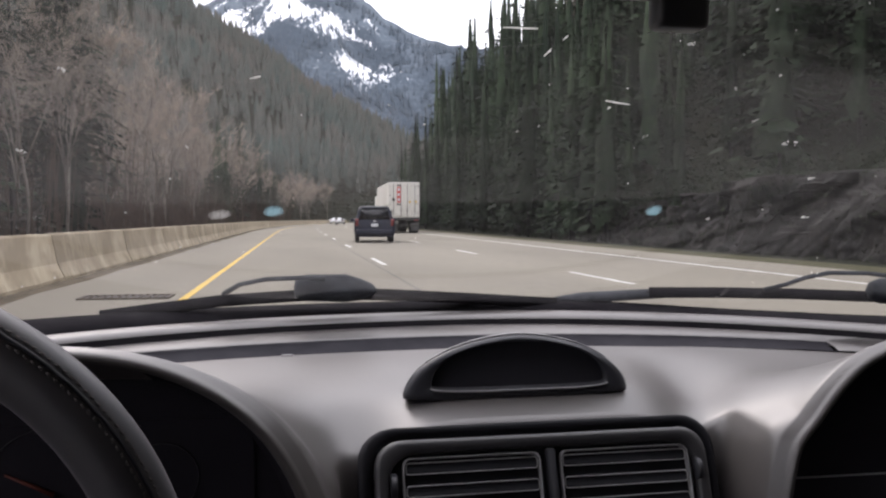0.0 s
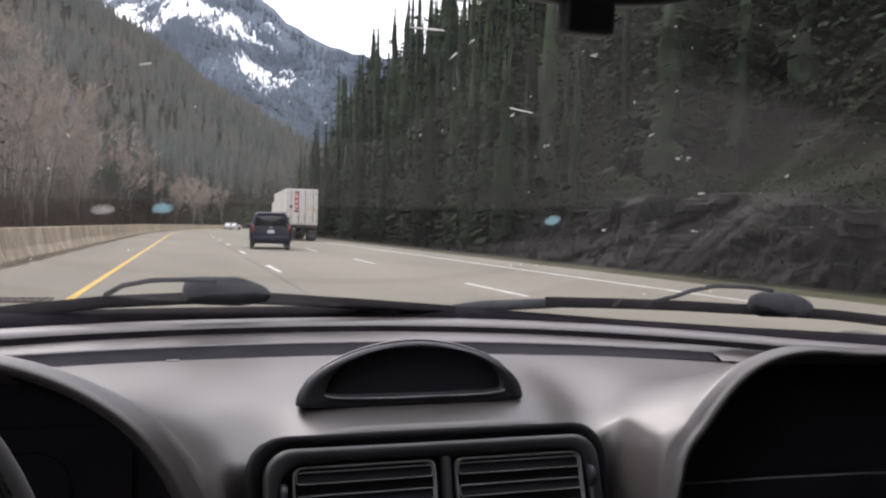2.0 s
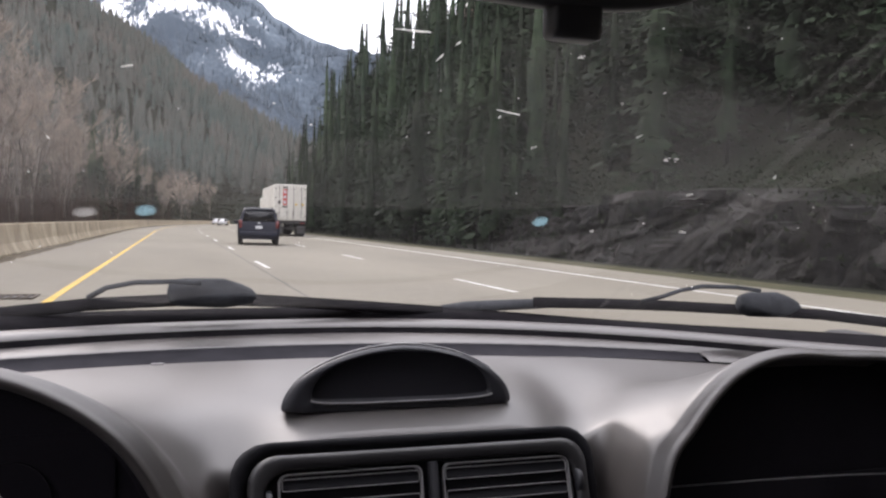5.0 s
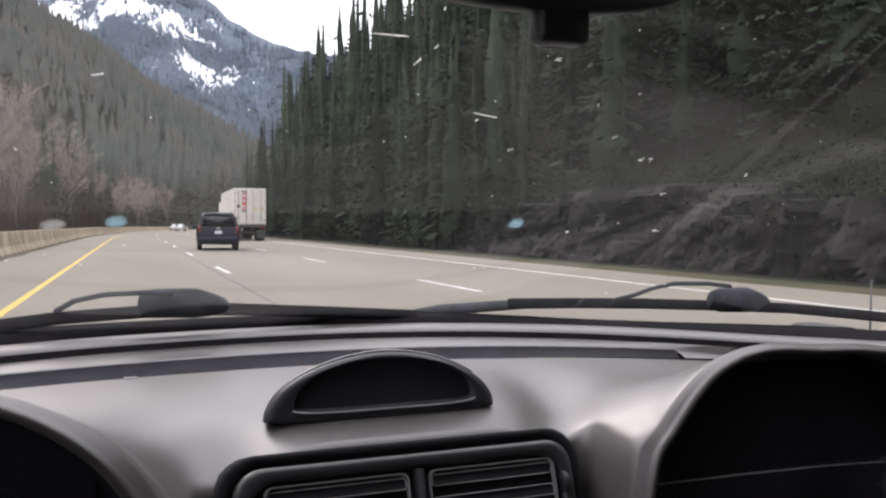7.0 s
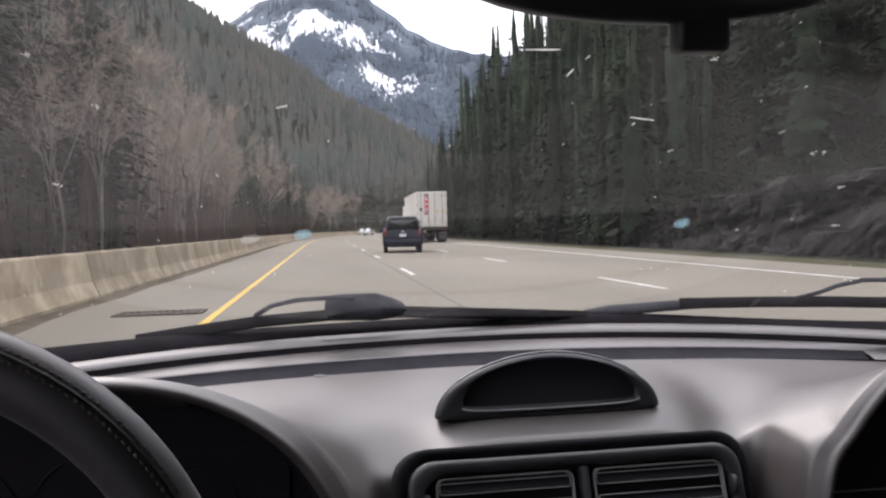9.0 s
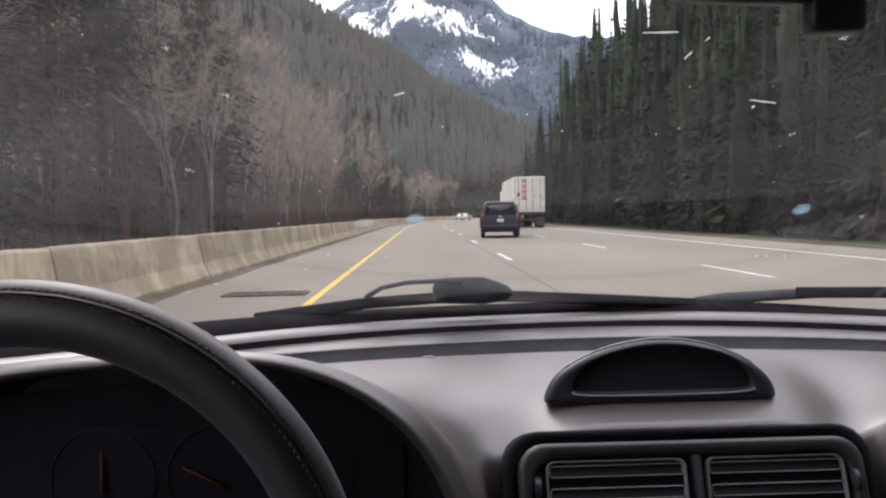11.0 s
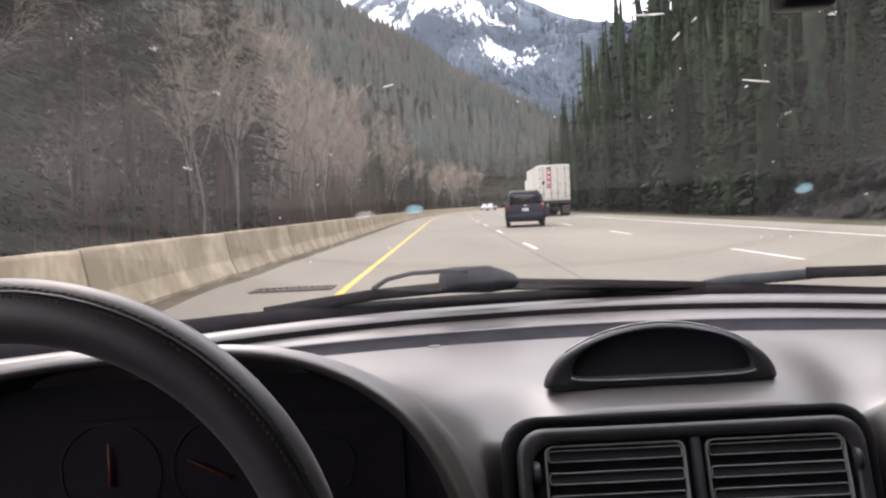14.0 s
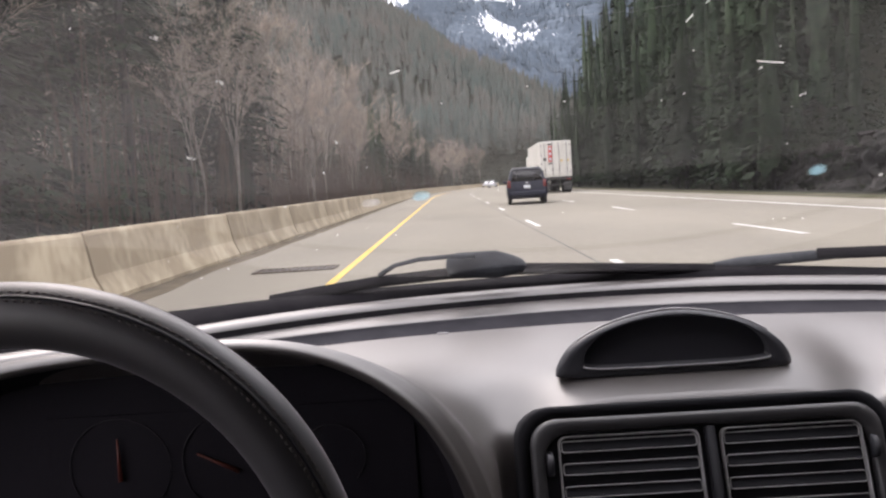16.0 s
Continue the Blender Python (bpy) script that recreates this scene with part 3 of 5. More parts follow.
CONIFERS, BARES = [], []
for k in range(5):
    tr, cr = conifer(20, 100 + k, 32 + k, 0.18 + 0.014 * k, 0.03, 10, 0.3, 7, 0.5)
    CONIFERS.append((shape(*tr), crown_shape(*cr)))
PINES, SLIM = [], []
for k in range(4):
    tr, cr = conifer(20, 200 + k, 25, 0.19 + 0.015 * k, 0.26, 7, 0.22, 6, 0.65)
    PINES.append((shape(*tr), crown_shape(*cr)))
    tr, cr = conifer(20, 300 + k, 27, 0.165 + 0.014 * k, 0.03, 4, 0.38, 7, 0.8, True)
    SLIM.append((shape(*tr), crown_shape(*cr)))
for k in range(5):
    tr, cr = bare_tree(16, 40 + k)
    BARES.append((shape(*tr), shape(*cr, smooth=False)))


def plant(kind, x, y, scale, spin, k):
    z = ground_z(x, y) - 0.1
    m = pose(x, y, z, 0, 0, spin) @ Matrix.Diagonal((scale, scale, scale, 1))
    if kind == "conifer":
        t = thing("conifer_tree", "tall dark green conifer on the slope beside the road" if x > 0 else "dark green conifer standing behind the concrete barrier",
                  "tree", "roadside conifers", m=m)
        tr, cr = (PINES if x < 0 and k % 3 else CONIFERS if math.hypot(x, y) < 36 else SLIM)[k % 4]
        put("trunk", tr, M_BARK, t)
        put("crown", cr, M_NEEDLES, t)
    else:
        t = thing("bare_tree", "leafless brown alder with pale trunk behind the barrier" if x < 0 else "leafless brown alder on the rocky slope", "tree", "bare roadside trees", m=m)
        tr, cr = BARES[k % len(BARES)]
        put("trunk", tr, M_GREYBARK, t)
        put("crown", cr, M_TWIG, t)


rng = random.Random(11)
for k in range(130):
    y = rng.uniform(4, 150)
    x = -8.5 - rng.random() ** 1.3 * 30 + bend(y)
    plant("bare" if rng.random() < 0.7 else "conifer", x, y, rng.uniform(0.5, 0.84), rng.uniform(0, 360), k)
for k in range(36):
    y = 9 + 1.0 * k + rng.uniform(-0.8, 0.8)
    plant("conifer", -8.2 - rng.random() ** 1.2 * 0.36 * y, y, rng.uniform(0.65, 1.0), rng.uniform(0, 360), k)
for k in range(9):
    y = rng.uniform(105, 150)
    plant("conifer", -8.6 - rng.random() * 4 + bend(y), y, rng.uniform(0.68, 0.92), rng.uniform(0, 360), 3 * k)
for k in range(9):
    y = rng.uniform(95, 165)
    plant("conifer", -7.5 - rng.random() * 5 + bend(y), y, rng.uniform(0.5, 0.78), rng.uniform(0, 360), k)
for k in range(46):
    y = 34 + 2.5 * k + rng.uniform(-1.5, 1.5)
    plant("conifer", 14.9 + rng.random() ** 1.5 * 5 + bend(y), y, rng.uniform(0.46, 0.78), rng.uniform(0, 360), k)
for k in range(88):
    y = rng.uniform(2, 145)
    x = 17.0 + rng.random() ** 1.3 * 33 + bend(y)
    if y < 40 and x < 24:
        x += 6
    plant("conifer" if y < 75 or rng.random() < 0.93 else "bare", x, y, rng.uniform(0.55, 1.15), rng.uniform(0, 360), k)


for k in range(34):
    y = rng.uniform(75, 175)
    plant("conifer", 18 + rng.random() * 24 + bend(y), y, rng.uniform(0.8, 1.45), rng.uniform(0, 360), k)
for k in range(34):
    y = rng.uniform(140, 250)
    plant("bare", -8 - rng.random() * 22 + bend(y), y, rng.uniform(0.5, 0.8), rng.uniform(0, 360), k)
for k in range(38):
    y = rng.uniform(0, 120)
    plant("conifer", 17.5 + rng.random() * 25 + bend(y) + (4 if y < 44 else 0), y, rng.uniform(0.18, 0.45), rng.uniform(0, 360), k)


def wood(name, spots, label, material, low, level=ground_z):
    """Many small far conifers as one mesh."""
    parts_v, parts_f, nor = [], [], []
    for x, y, h, seed in spots:
        r2 = random.Random(seed)
        z0 = level(x, y) - 1
        tiers, sides = (5, 7) if not low else (4, 5)
        rad = h * r2.uniform(0.12, 0.24)
        lean = r2.uniform(-0.03, 0.03) * h
        for t in range(tiers):
            zb, zt = z0 + h * 0.9 * t / tiers, z0 + h * min(1.0, 0.1 + 0.9 * (t + 2.1) / tiers)
            rr = rad * (1 - t / tiers) ** 0.8
            i = len(parts_v)
            for s in range(sides):
                a = 2 * math.pi * (s + r2.random() * 0.8) / sides
                q = rr * r2.uniform(0.65, 1.25)
                parts_v.append((x + q * math.cos(a), y + q * math.sin(a), zb - h * 0.05 * r2.random()))
                nor.append(Vector((math.cos(a) + r2.uniform(-0.3, 0.3), math.sin(a) + r2.uniform(-0.3, 0.3), 0.3 + 0.3 * r2.random())).normalized())
            parts_v.append((x + lean * (t + 1) / tiers, y, zt))
            nor.append(Vector((0, -0.4, 0.9)).normalized())
            parts_f += [(i + s, i + (s + 1) % sides, i + sides) for s in range(sides)]
    me = shape(parts_v, parts_f)
    me.normals_split_custom_set_from_vertices([tuple(q) for q in nor])
    tagged(put(name, me, material), label, "forest", kind="stuff")


rng = random.Random(5)
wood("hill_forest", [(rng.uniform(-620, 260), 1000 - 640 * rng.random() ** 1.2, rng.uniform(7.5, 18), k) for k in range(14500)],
     "dense green conifer forest over the far hillside, greyed by painted haze", M_FARWOOD, True)
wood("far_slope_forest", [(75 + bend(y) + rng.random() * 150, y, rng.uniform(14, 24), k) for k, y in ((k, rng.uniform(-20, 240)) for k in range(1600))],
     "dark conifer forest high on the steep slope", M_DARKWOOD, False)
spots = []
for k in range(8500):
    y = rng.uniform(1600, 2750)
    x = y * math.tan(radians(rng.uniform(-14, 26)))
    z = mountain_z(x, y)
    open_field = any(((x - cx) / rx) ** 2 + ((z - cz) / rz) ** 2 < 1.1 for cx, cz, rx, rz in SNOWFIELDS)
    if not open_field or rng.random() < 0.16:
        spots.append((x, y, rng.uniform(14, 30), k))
wood("mountain_forest", spots, "conifer forest over the distant mountainside, painted with blue-grey haze", M_PEAKWOOD, True, mountain_z)


def planted(name, spots, material, label, whorls=16, sprays=3, thick=0.26, fine=1.0, core=False):
    """Dense trees, too many to count, as one mesh; spots give place and size."""
    light = []
    for k in range(4):
        tr, cr = conifer(20, 400 + k, whorls, 0.19 + 0.012 * k, 0.03, sprays, thick, 5, fine, core)
        me = crown_shape(*cr)
        loops = np.zeros(len(me.loops) * 3)
        me.corner_normals.foreach_get("vector", loops)
        index = np.zeros(len(me.loops), dtype=int)
        me.loops.foreach_get("vertex_index", index)
        nor = np.zeros((len(me.vertices), 3))
        nor[index] = loops.reshape(-1, 3)
        light.append((np.array([tuple(p) for p in cr[0]]), [tuple(q.vertices) for q in me.polygons], nor))
    vs, fs, ns, base = [], [], [], 0
    r4 = random.Random(len(spots))
    for k, (x, y, sc) in enumerate(spots):
        v, f, nor = light[k % 4]
        a = r4.uniform(0, 6.28)
        c, q = math.cos(a) * sc, math.sin(a) * sc
        vs.append(np.stack([v[:, 0] * c - v[:, 1] * q + x, v[:, 0] * q + v[:, 1] * c + y, v[:, 2] * sc + ground_z(x, y) - 0.5], 1))
        ns.append(np.stack([(nor[:, 0] * c - nor[:, 1] * q) / sc, (nor[:, 0] * q + nor[:, 1] * c) / sc, nor[:, 2]], 1))
        fs += [tuple(i + base for i in face) for face in f]
        base += len(v)
    me = shape(np.concatenate(vs).tolist(), fs)
    me.normals_split_custom_set_from_vertices(np.concatenate(ns).tolist())
    tagged(put(name, me, material), label, "forest", kind="stuff")


r4 = random.Random(77)
spots = []
for k in range(450):
    y = r4.uniform(-12, 190) if k % 3 else r4.uniform(85, 160)
    x = (24 + r4.random() ** 1.2 * 60 if k % 3 else 20 + r4.random() * 34) + bend(y)
    if math.hypot(x, y) > 34:
        spots.append((x, y, r4.uniform(0.7, 1.2) if k % 3 else r4.uniform(0.85, 1.5)))
planted("slope_forest", [p for p in spots if math.hypot(p[0], p[1]) >= 58], M_NEEDLES, "dense dark conifers covering the steep slope", 16, 2, 0.42, 0.9, True)
planted("near_slope_forest", [p for p in spots if math.hypot(p[0], p[1]) < 58], M_NEEDLES, "dense dark conifers on the slope above the road", 24, 8, 0.30, 0.55)
spots = []
for k in range(280):
    y = r4.uniform(165, 335)
    spots.append((bend(y) - 9.5 - r4.random() ** 1.3 * 45, y, r4.uniform(0.4, 0.8)))
for k in range(190):
    spots.append((r4.uniform(-50, 120), r4.uniform(334, 362), r4.uniform(0.65, 1.1)))
planted("valley_forest", spots, M_MIDWOOD, "green and brown woods closing the valley ahead", 8, 2, 0.36)


def thicket(name, spots, label, material, leafy, level=ground_z):
    """Thin stems with side twigs, or leafy clumps, as one mesh."""
    r3 = random.Random(len(spots))
    vs, fs = [], []

    def blade(p, e, w):
        i = len(vs)
        vs.extend([p - w, p + w, p + e])
        fs.append((i, i + 1, i + 2))

    for x, y, h in spots:
        p = Vector((x, y, level(x, y) - 0.1))
        lean = Vector((r3.uniform(-0.15, 0.15), r3.uniform(-0.15, 0.15), 1)) * h
        if not leafy:
            blade(p, lean, Vector((0.03, 0.01, 0)))
        for q in range(38 if leafy else 9):
            o = p + lean * r3.uniform(0.05 if leafy else 0.3, 0.95)
            if leafy:
                o = o + Vector((r3.gauss(0, 0.2), r3.gauss(0, 0.2), 0)) * h
            e = Vector((r3.uniform(-1, 1), r3.uniform(-1, 1), r3.uniform(-0.3, 0.8))) * h * (0.08 if leafy else 0.3)
            w = Vector((r3.uniform(-1, 1), r3.uniform(-1, 1), r3.uniform(-0.5, 0.5))) * (h * 0.023 if leafy else 0.012)
            blade(o, e, w)
    tagged(put(name, shape(vs, fs, smooth=False), material), label, "undergrowth", kind="stuff")


rng = random.Random(21)
thicket("bare_thicket", [(-6.6 - rng.random() ** 1.2 * 34 + bend(y), y, rng.uniform(1.5, 6.5)) for y in (rng.uniform(3, 170) for _ in range(5200))],
        "thick brown leafless undergrowth behind the barrier, darkened for shade", M_STEM, False)
thicket("slope_undergrowth", [(16.5 + rng.random() * 48 + bend(y), y, rng.uniform(0.6, 2.4)) for y in (rng.uniform(-5, 150) for _ in range(3400))],
        "dark green undergrowth covering the slope", M_NEEDLES, True)
thicket("slope_brush", [(15.4 + rng.random() * 16 + bend(y), y, rng.uniform(0.7, 3.4)) for y in (rng.uniform(-8, 85) for _ in range(2300))],
        "olive brown brush above the rock cutting", M_BRUSH, True)
thicket("verge_weeds", [(13.3 + rng.random() * 2.6 + bend(y), y, rng.uniform(0.1, 0.45)) for y in (rng.uniform(-5, 120) for _ in range(1500))],
        "dry weeds along the foot of the rock", M_BRUSH, True)

# ---- rock face beside the road ----
def rock_top(y):
    return (3.0 + 1.5 * noise.noise(Vector((y * 0.09, 0, 0))) + 0.8 * noise.cell(Vector((y * 0.4, 0, 5)))) * (1 - step(32, 46, y))


def rock_face():
    """A blasted cutting: upright broken blocks with ledges."""
    rows = []
    for i in range(190):
        y = -12 + 58 * i / 189
        row = []
        for j in range(54):
            t = j / 53
            top = rock_top(y)
            z = t * top
            p = Vector((y * 0.5, z * 0.3, 1))
            warp = 0.8 * noise.noise(p * 1.3)
            x = 15.8 + z * 0.38 + 1.2 * noise.noise(p * 0.5) + 0.55 * noise.cell(Vector((y * 0.62 + warp, z * 0.33 + warp * 0.7, 2)))
            x += 0.9 * abs(noise.noise(Vector((y * 1.1, z * 0.35, 4)))) + 0.35 * noise.noise(p * 4) + 0.18 * noise.noise(p * 11)
            row.append((x + 5 * step(0.95, 1, t), y + 0.2 * noise.noise(p * 3), -0.6 + z + 0.2 * noise.noise(p * 5)))
        rows.append(row)
    return grid(rows)


tagged(put("rock_face", shape(*rock_face(), smooth=False), M_ROCK), "dark wet blasted rock cutting beside the verge", "rock", kind="structure")
rng = random.Random(31)
thicket("ledge_brush", [(16.4 + rng.random() * 7, y, rng.uniform(0.5, 1.8)) for y in (rng.uniform(-10, 44) for _ in range(900))],
        "dark green brush growing over the top of the rock", M_NEEDLES, True, lambda x, y: max(ground_z(x, y), rock_top(y) - 0.9 + 0.12 * (x - 16.4)))

# ---- the car the camera rides in: cabin shell ----
def wall(name, v, f, material, label, category):
    return tagged(put(name, shape(v, f, smooth=False), material), label, category, kind="structure")


wall("ceiling", *block((1.84, 2.2, 0.04), (0, -0.53, 1.40), 0.01), M_LINER, "grey fabric headliner", "ceiling")
wall("wall_left", *block((0.06, 3.0, 0.72), (-0.97, -0.3, 0.6), 0.01), M_CABIN, "dark door panel", "wall")
wall("wall_right", *block((0.06, 3.0, 0.72), (0.97, -0.3, 0.6), 0.01), M_CABIN, "dark door panel", "wall")
# unseen full-height rear wall, added to cut light from behind
wall("wall_rear", *block((1.88, 0.06, 1.16), (0, -1.66, 0.82), 0.01), M_CABIN, "dark cabin rear", "wall")
wall("floor", *block((1.88, 3.1, 0.05), (0, -0.2, 0.22), 0.01), M_CABIN, "dark carpeted cabin floor", "floor")
for sx in (-1, 1):
    # unseen panels in place of rear side windows, added to darken the cabin
    wall("trim", *block((0.05, 1.3, 0.46), (0.9 * sx, -0.97, 1.18), 0.01), M_CABIN, "dark rear quarter panel", "wall")
    v, f = tube([(0.97 * sx, 0.95, 0.93), (0.93 * sx, 0.7, 1.19), (0.86 * sx, 0.48, 1.4)], 0.03, 8)
    wall("trim", v, f, M_CABIN, "dark windscreen pillar", "pillar")
    v, f = tube([(0.84 * sx, -0.5, 0.93), (0.8 * sx, -0.5, 1.4)], 0.04, 8)
    wall("trim", v, f, M_CABIN, "dark door pillar", "pillar")


def glass_z(x, y):
    return 0.98 + (1.25 - 0.3 * x * x - y) * 0.59


# windscreen
rows = []
for i in range(15):
    t = i / 14
    rows.append([(x, (1.27 - 0.3 * x * x) * (1 - t) + 0.56 * t, 0) for x in (-0.94 + 1.88 * k / 28 for k in range(29))])
v, f = grid([[(x, y, glass_z(x, y)) for x, y, _ in r] for r in rows])
screen = thing("window_1", "dusty curved windscreen with dried insect marks", "window", kind="structure")
pane = put("pane", shape(v, f), M_SCREEN, screen, "dusty clear glass with a painted veil of haze")
pane.visible_shadow = False

# dried insect and grit marks on the glass: place, length, width, turn
MARKS = [(-0.027, 0.692, 0.030, 0.0022, 0), (0.008, 0.719, 0.012, 0.003, 65), (0.103, 0.778, 0.026, 0.0025, -8), (0.098, 0.786, 0.005, 0.003, 60),
         (0.328, 0.81, 0.017, 0.008, 10), (-0.428, 0.717, 0.008, 0.004, -50), (-0.268, 0.745, 0.010, 0.002, 12), (-0.463, 0.654, 0.010, 0.005, -55),
         (0.157, 0.825, 0.007, 0.005, 40), (0.02, 0.70, 0.007, 0.003, 60), (0.145, 0.697, 0.009, 0.005, 0), (0.268, 0.785, 0.007, 0.004, 40),
         (-0.49, 0.807, 0.010, 0.004, -45), (0.012, 0.66, 0.006, 0.003, 80), (-0.34, 0.83, 0.006, 0.002, -70), (0.22, 0.745, 0.004, 0.004, 0),
         (0.39, 0.86, 0.010, 0.004, 35), (0.43, 0.93, 0.013, 0.005, 25), (0.31, 0.96, 0.007, 0.004, 30), (0.47, 0.80, 0.009, 0.006, 60)]


def flake(x, y, length, wide, turn, r):
    """A thin uneven flake lying on the glass."""
    pts = []
    for k in range(12):
        a = 2 * math.pi * k / 12
        q = r.uniform(0.3, 1.3)
        u, w = length / 2 * q * math.cos(a), wide * 0.38 * q * math.sin(a) * (0.35 + 0.65 * (1 + math.cos(a)) / 2)
        c, s = math.cos(radians(turn)), math.sin(radians(turn))
        pts.append((x + u * c - w * s, y - (u * s + w * c) * 0.86))
    top = [(px, py, glass_z(px, py) - 0.0012) for px, py in pts]
    low = [(px, py, glass_z(px, py) - 0.0002) for px, py in pts]
    return loft([low, top])


def splat(x, y, length, wide, turn, seed):
    """A dried mark: one streak or a cluster of crumbs."""
    r = random.Random(seed)
    if wide < 0.0033:
        return flake(x, y, length, wide, turn, r)
    c, s = math.cos(radians(turn)), math.sin(radians(turn))
    bits = []
    for k in range(9):
        u, w = length * r.uniform(-0.45, 0.45), wide * r.uniform(-0.4, 0.4)
        size = r.uniform(0.10, 0.28)
        bits.append(flake(x + u * c - w * s, y - (u * s + w * c) * 0.86, length * size, wide * size * 1.3, turn + r.uniform(-40, 40), r))
    return merge(*bits)


for k, (x, y, a, b, turn) in enumerate(MARKS):
    put("splatter", shape(*splat(x, y, a, b, turn, k), smooth=False), M_BUG, screen)
M_TEAL_SPOT, M_PALE_SPOT = film_mat("teal_film", (0.22, 0.36, 0.40), 0.24), film_mat("pale_film", (0.36, 0.36, 0.34), 0.16)
for x, y, a, b, m in ((0.230, 0.955, 0.021, 0.019, M_TEAL_SPOT), (-0.257, 0.954, 0.023, 0.018, M_TEAL_SPOT), (-0.319, 0.950, 0.026, 0.016, M_PALE_SPOT)):
    layers = []
    for j, size in enumerate((1.0, 0.72)):
        ring = [(x + size * a / 2 * math.cos(q) * (1 + 0.06 * math.sin(3 * q)), y + size * b / 2 * math.sin(q) * (1 + 0.05 * math.cos(2 * q)) / 0.86) for q in (2 * math.pi * k / 28 for k in range(28))]
        layers.append(loft([[(px, py, glass_z(px, py) - d - 0.0008 * j) for px, py in ring] for d in (0.0004, 0.0010)]))
    put("film_spot", shape(*merge(*layers)), m, screen, "round translucent spot on the glass")
rng = random.Random(3)
for k in range(48):
    x, y = rng.uniform(-0.6, 0.6), rng.uniform(0.62, 1.1)
    put("grit_speck", shape(*splat(x, y, rng.uniform(0.0008, 0.0028), rng.uniform(0.0007, 0.0015), rng.uniform(0, 180), k + 50), smooth=False), M_BUG, screen)

# ---- dashboard ----
dash = thing("dashboard", "dark grey vinyl dashboard with two arched recesses", "dashboard")
ARCH_X, ARCH_Z = 0.44, 0.80
ARCH_H = {-1: 0.238, 1: 0.232}
# half width and roundness towards the middle of the car, and towards its sides
ARCH_IN, ARCH_OUT = {-1: (0.250, 2.25), 1: (0.256, 2.15)}, {-1: (0.47, 2.6), 1: (0.30, 2.6)}


def arch_side(x):
    s = 1 if x > 0 else -1
    return s, (ARCH_OUT if abs(x) > ARCH_X else ARCH_IN)[s]


def arch(x):
    s, (half, power) = arch_side(x)
    d = abs(abs(x) - ARCH_X) / half
    return ARCH_Z + ARCH_H[s] * max(0.0, 1 - d ** power) ** (1 / power) if d < 1 else None


def pull(x):
    return x * x * (0.58 + 0.16 * x / (abs(x) + 0.15)) + 0.4 * min(abs(x), 0.6) ** 4


def pad_z(x, y, cut=True):
    """The moulded top: two humps over the arches, and a raised block in the middle with a valley on each side."""
    a, ax = arch(x), abs(x)
    front = a - (0.03 if x > 0 else 0.0) * (1 - step(0.19, 0.31, ax)) if a else (ARCH_Z if ax < 0.4 else 0.90)
    front = max(front, ARCH_Z)
    outer = step(0.21, 0.30, ax) * (1 - step(0.36, 0.46, ax)) if x > 0 else 0.0
    base = 0.947 + 0.006 * step(0.8, 1.06, y)
    if front < base:
        near = step(0.180, 0.238, ax)
        edge, roll = (0.742 - 0.080 * near, 0.085 + 0.085 * near) if x < 0 else (0.695 - 0.033 * near, 0.135 + 0.10 * outer)
        u = min(1.0, max(0.0, (y - edge) / roll))
        g = 1 - math.sqrt(max(0.0, 1 - (1 - u) ** 2))
    else:
        u = min(1.0, max(0.0, (y - 0.668) / (0.27 - 0.09 * step(0.2, 0.4, ax))))
        g = (1 - u) ** 1.7
    flow = base + (front - base) * g
    if x > 0:
        flow -= 0.078 * min(1.0, max(0.0, (1.02 - y) / 0.275)) ** 1.35 * (1 - step(0.165 + 0.045 * step(0.7, 0.9, y), 0.212 + 0.11 * step(0.7, 0.9, y), ax))
    else:
        flow -= 0.012 * min(1.0, max(0.0, (0.90 - y) / 0.16)) ** 1.5 * (1 - step(0.165, 0.255, ax))
    flow -= 0.06 * (1 - step(0.07, 0.14, ax)) * (1 - step(0.84, 0.92, y))
    if cut:
        flow -= 0.14 * (1 - step(0.735, 0.765, y)) * (1 - (step(0.174, 0.215, x - 0.012) if x > 0 else step(0.170, 0.186, 0.012 - x)))
    if a:
        w = min(1.0, max(0.0, (y - 0.662) / (0.045 if x < 0 else 0.075)))
        flow -= (0.016 if x < 0 else 0.006 + 0.024 * step(0.32, 0.46, ax)) * (1 - math.sqrt(1 - (1 - w) ** 2))
    flank = 0.124 + (0.083 * min(1.0, max(0.0, (y - 0.745) / 0.22)) if x > 0 else 0.0)
    side = max(0.0, ax - flank) / 0.068 if x > 0 else max(0.0, ax - 0.085) / 0.095
    nose = max(0.0, 0.758 - y) / 0.013 if cut else 0.0
    lean = max(0.0, 0.81 - y)
    middle = 0.949 - 0.06 * side * side - 0.46 * lean * lean / (lean + 0.014) - 0.045 * nose * nose
    k = 0.016
    h = max(0.0, k - abs(flow - middle)) / k
    return max(flow, middle) + h * h * k * 0.25 * (1 - step(0.82, 0.99, y)) * step(0, 0.012, abs(base - flow))


LIP = ((0.70, 0.900), (0.676, 0.903), (0.663, 0.911), (0.6565, 0.923), (0.654, 0.935), (0.655, 0.946), (0.659, 0.955), (0.664, 0.961))


def smoothed(z, passes):
    """Rolling average of a height field along both ways."""
    for _ in range(passes):
        p = np.pad(z, 2, mode="edge")
        z = (p[:-4, 2:-2] + p[1:-3, 2:-2] + p[3:-1, 2:-2] + p[4:, 2:-2] + p[2:-2, :-4] + p[2:-2, 1:-3] + p[2:-2, 3:-1] + p[2:-2, 4:] + p[2:-2, 2:-2]) / 9
    return z


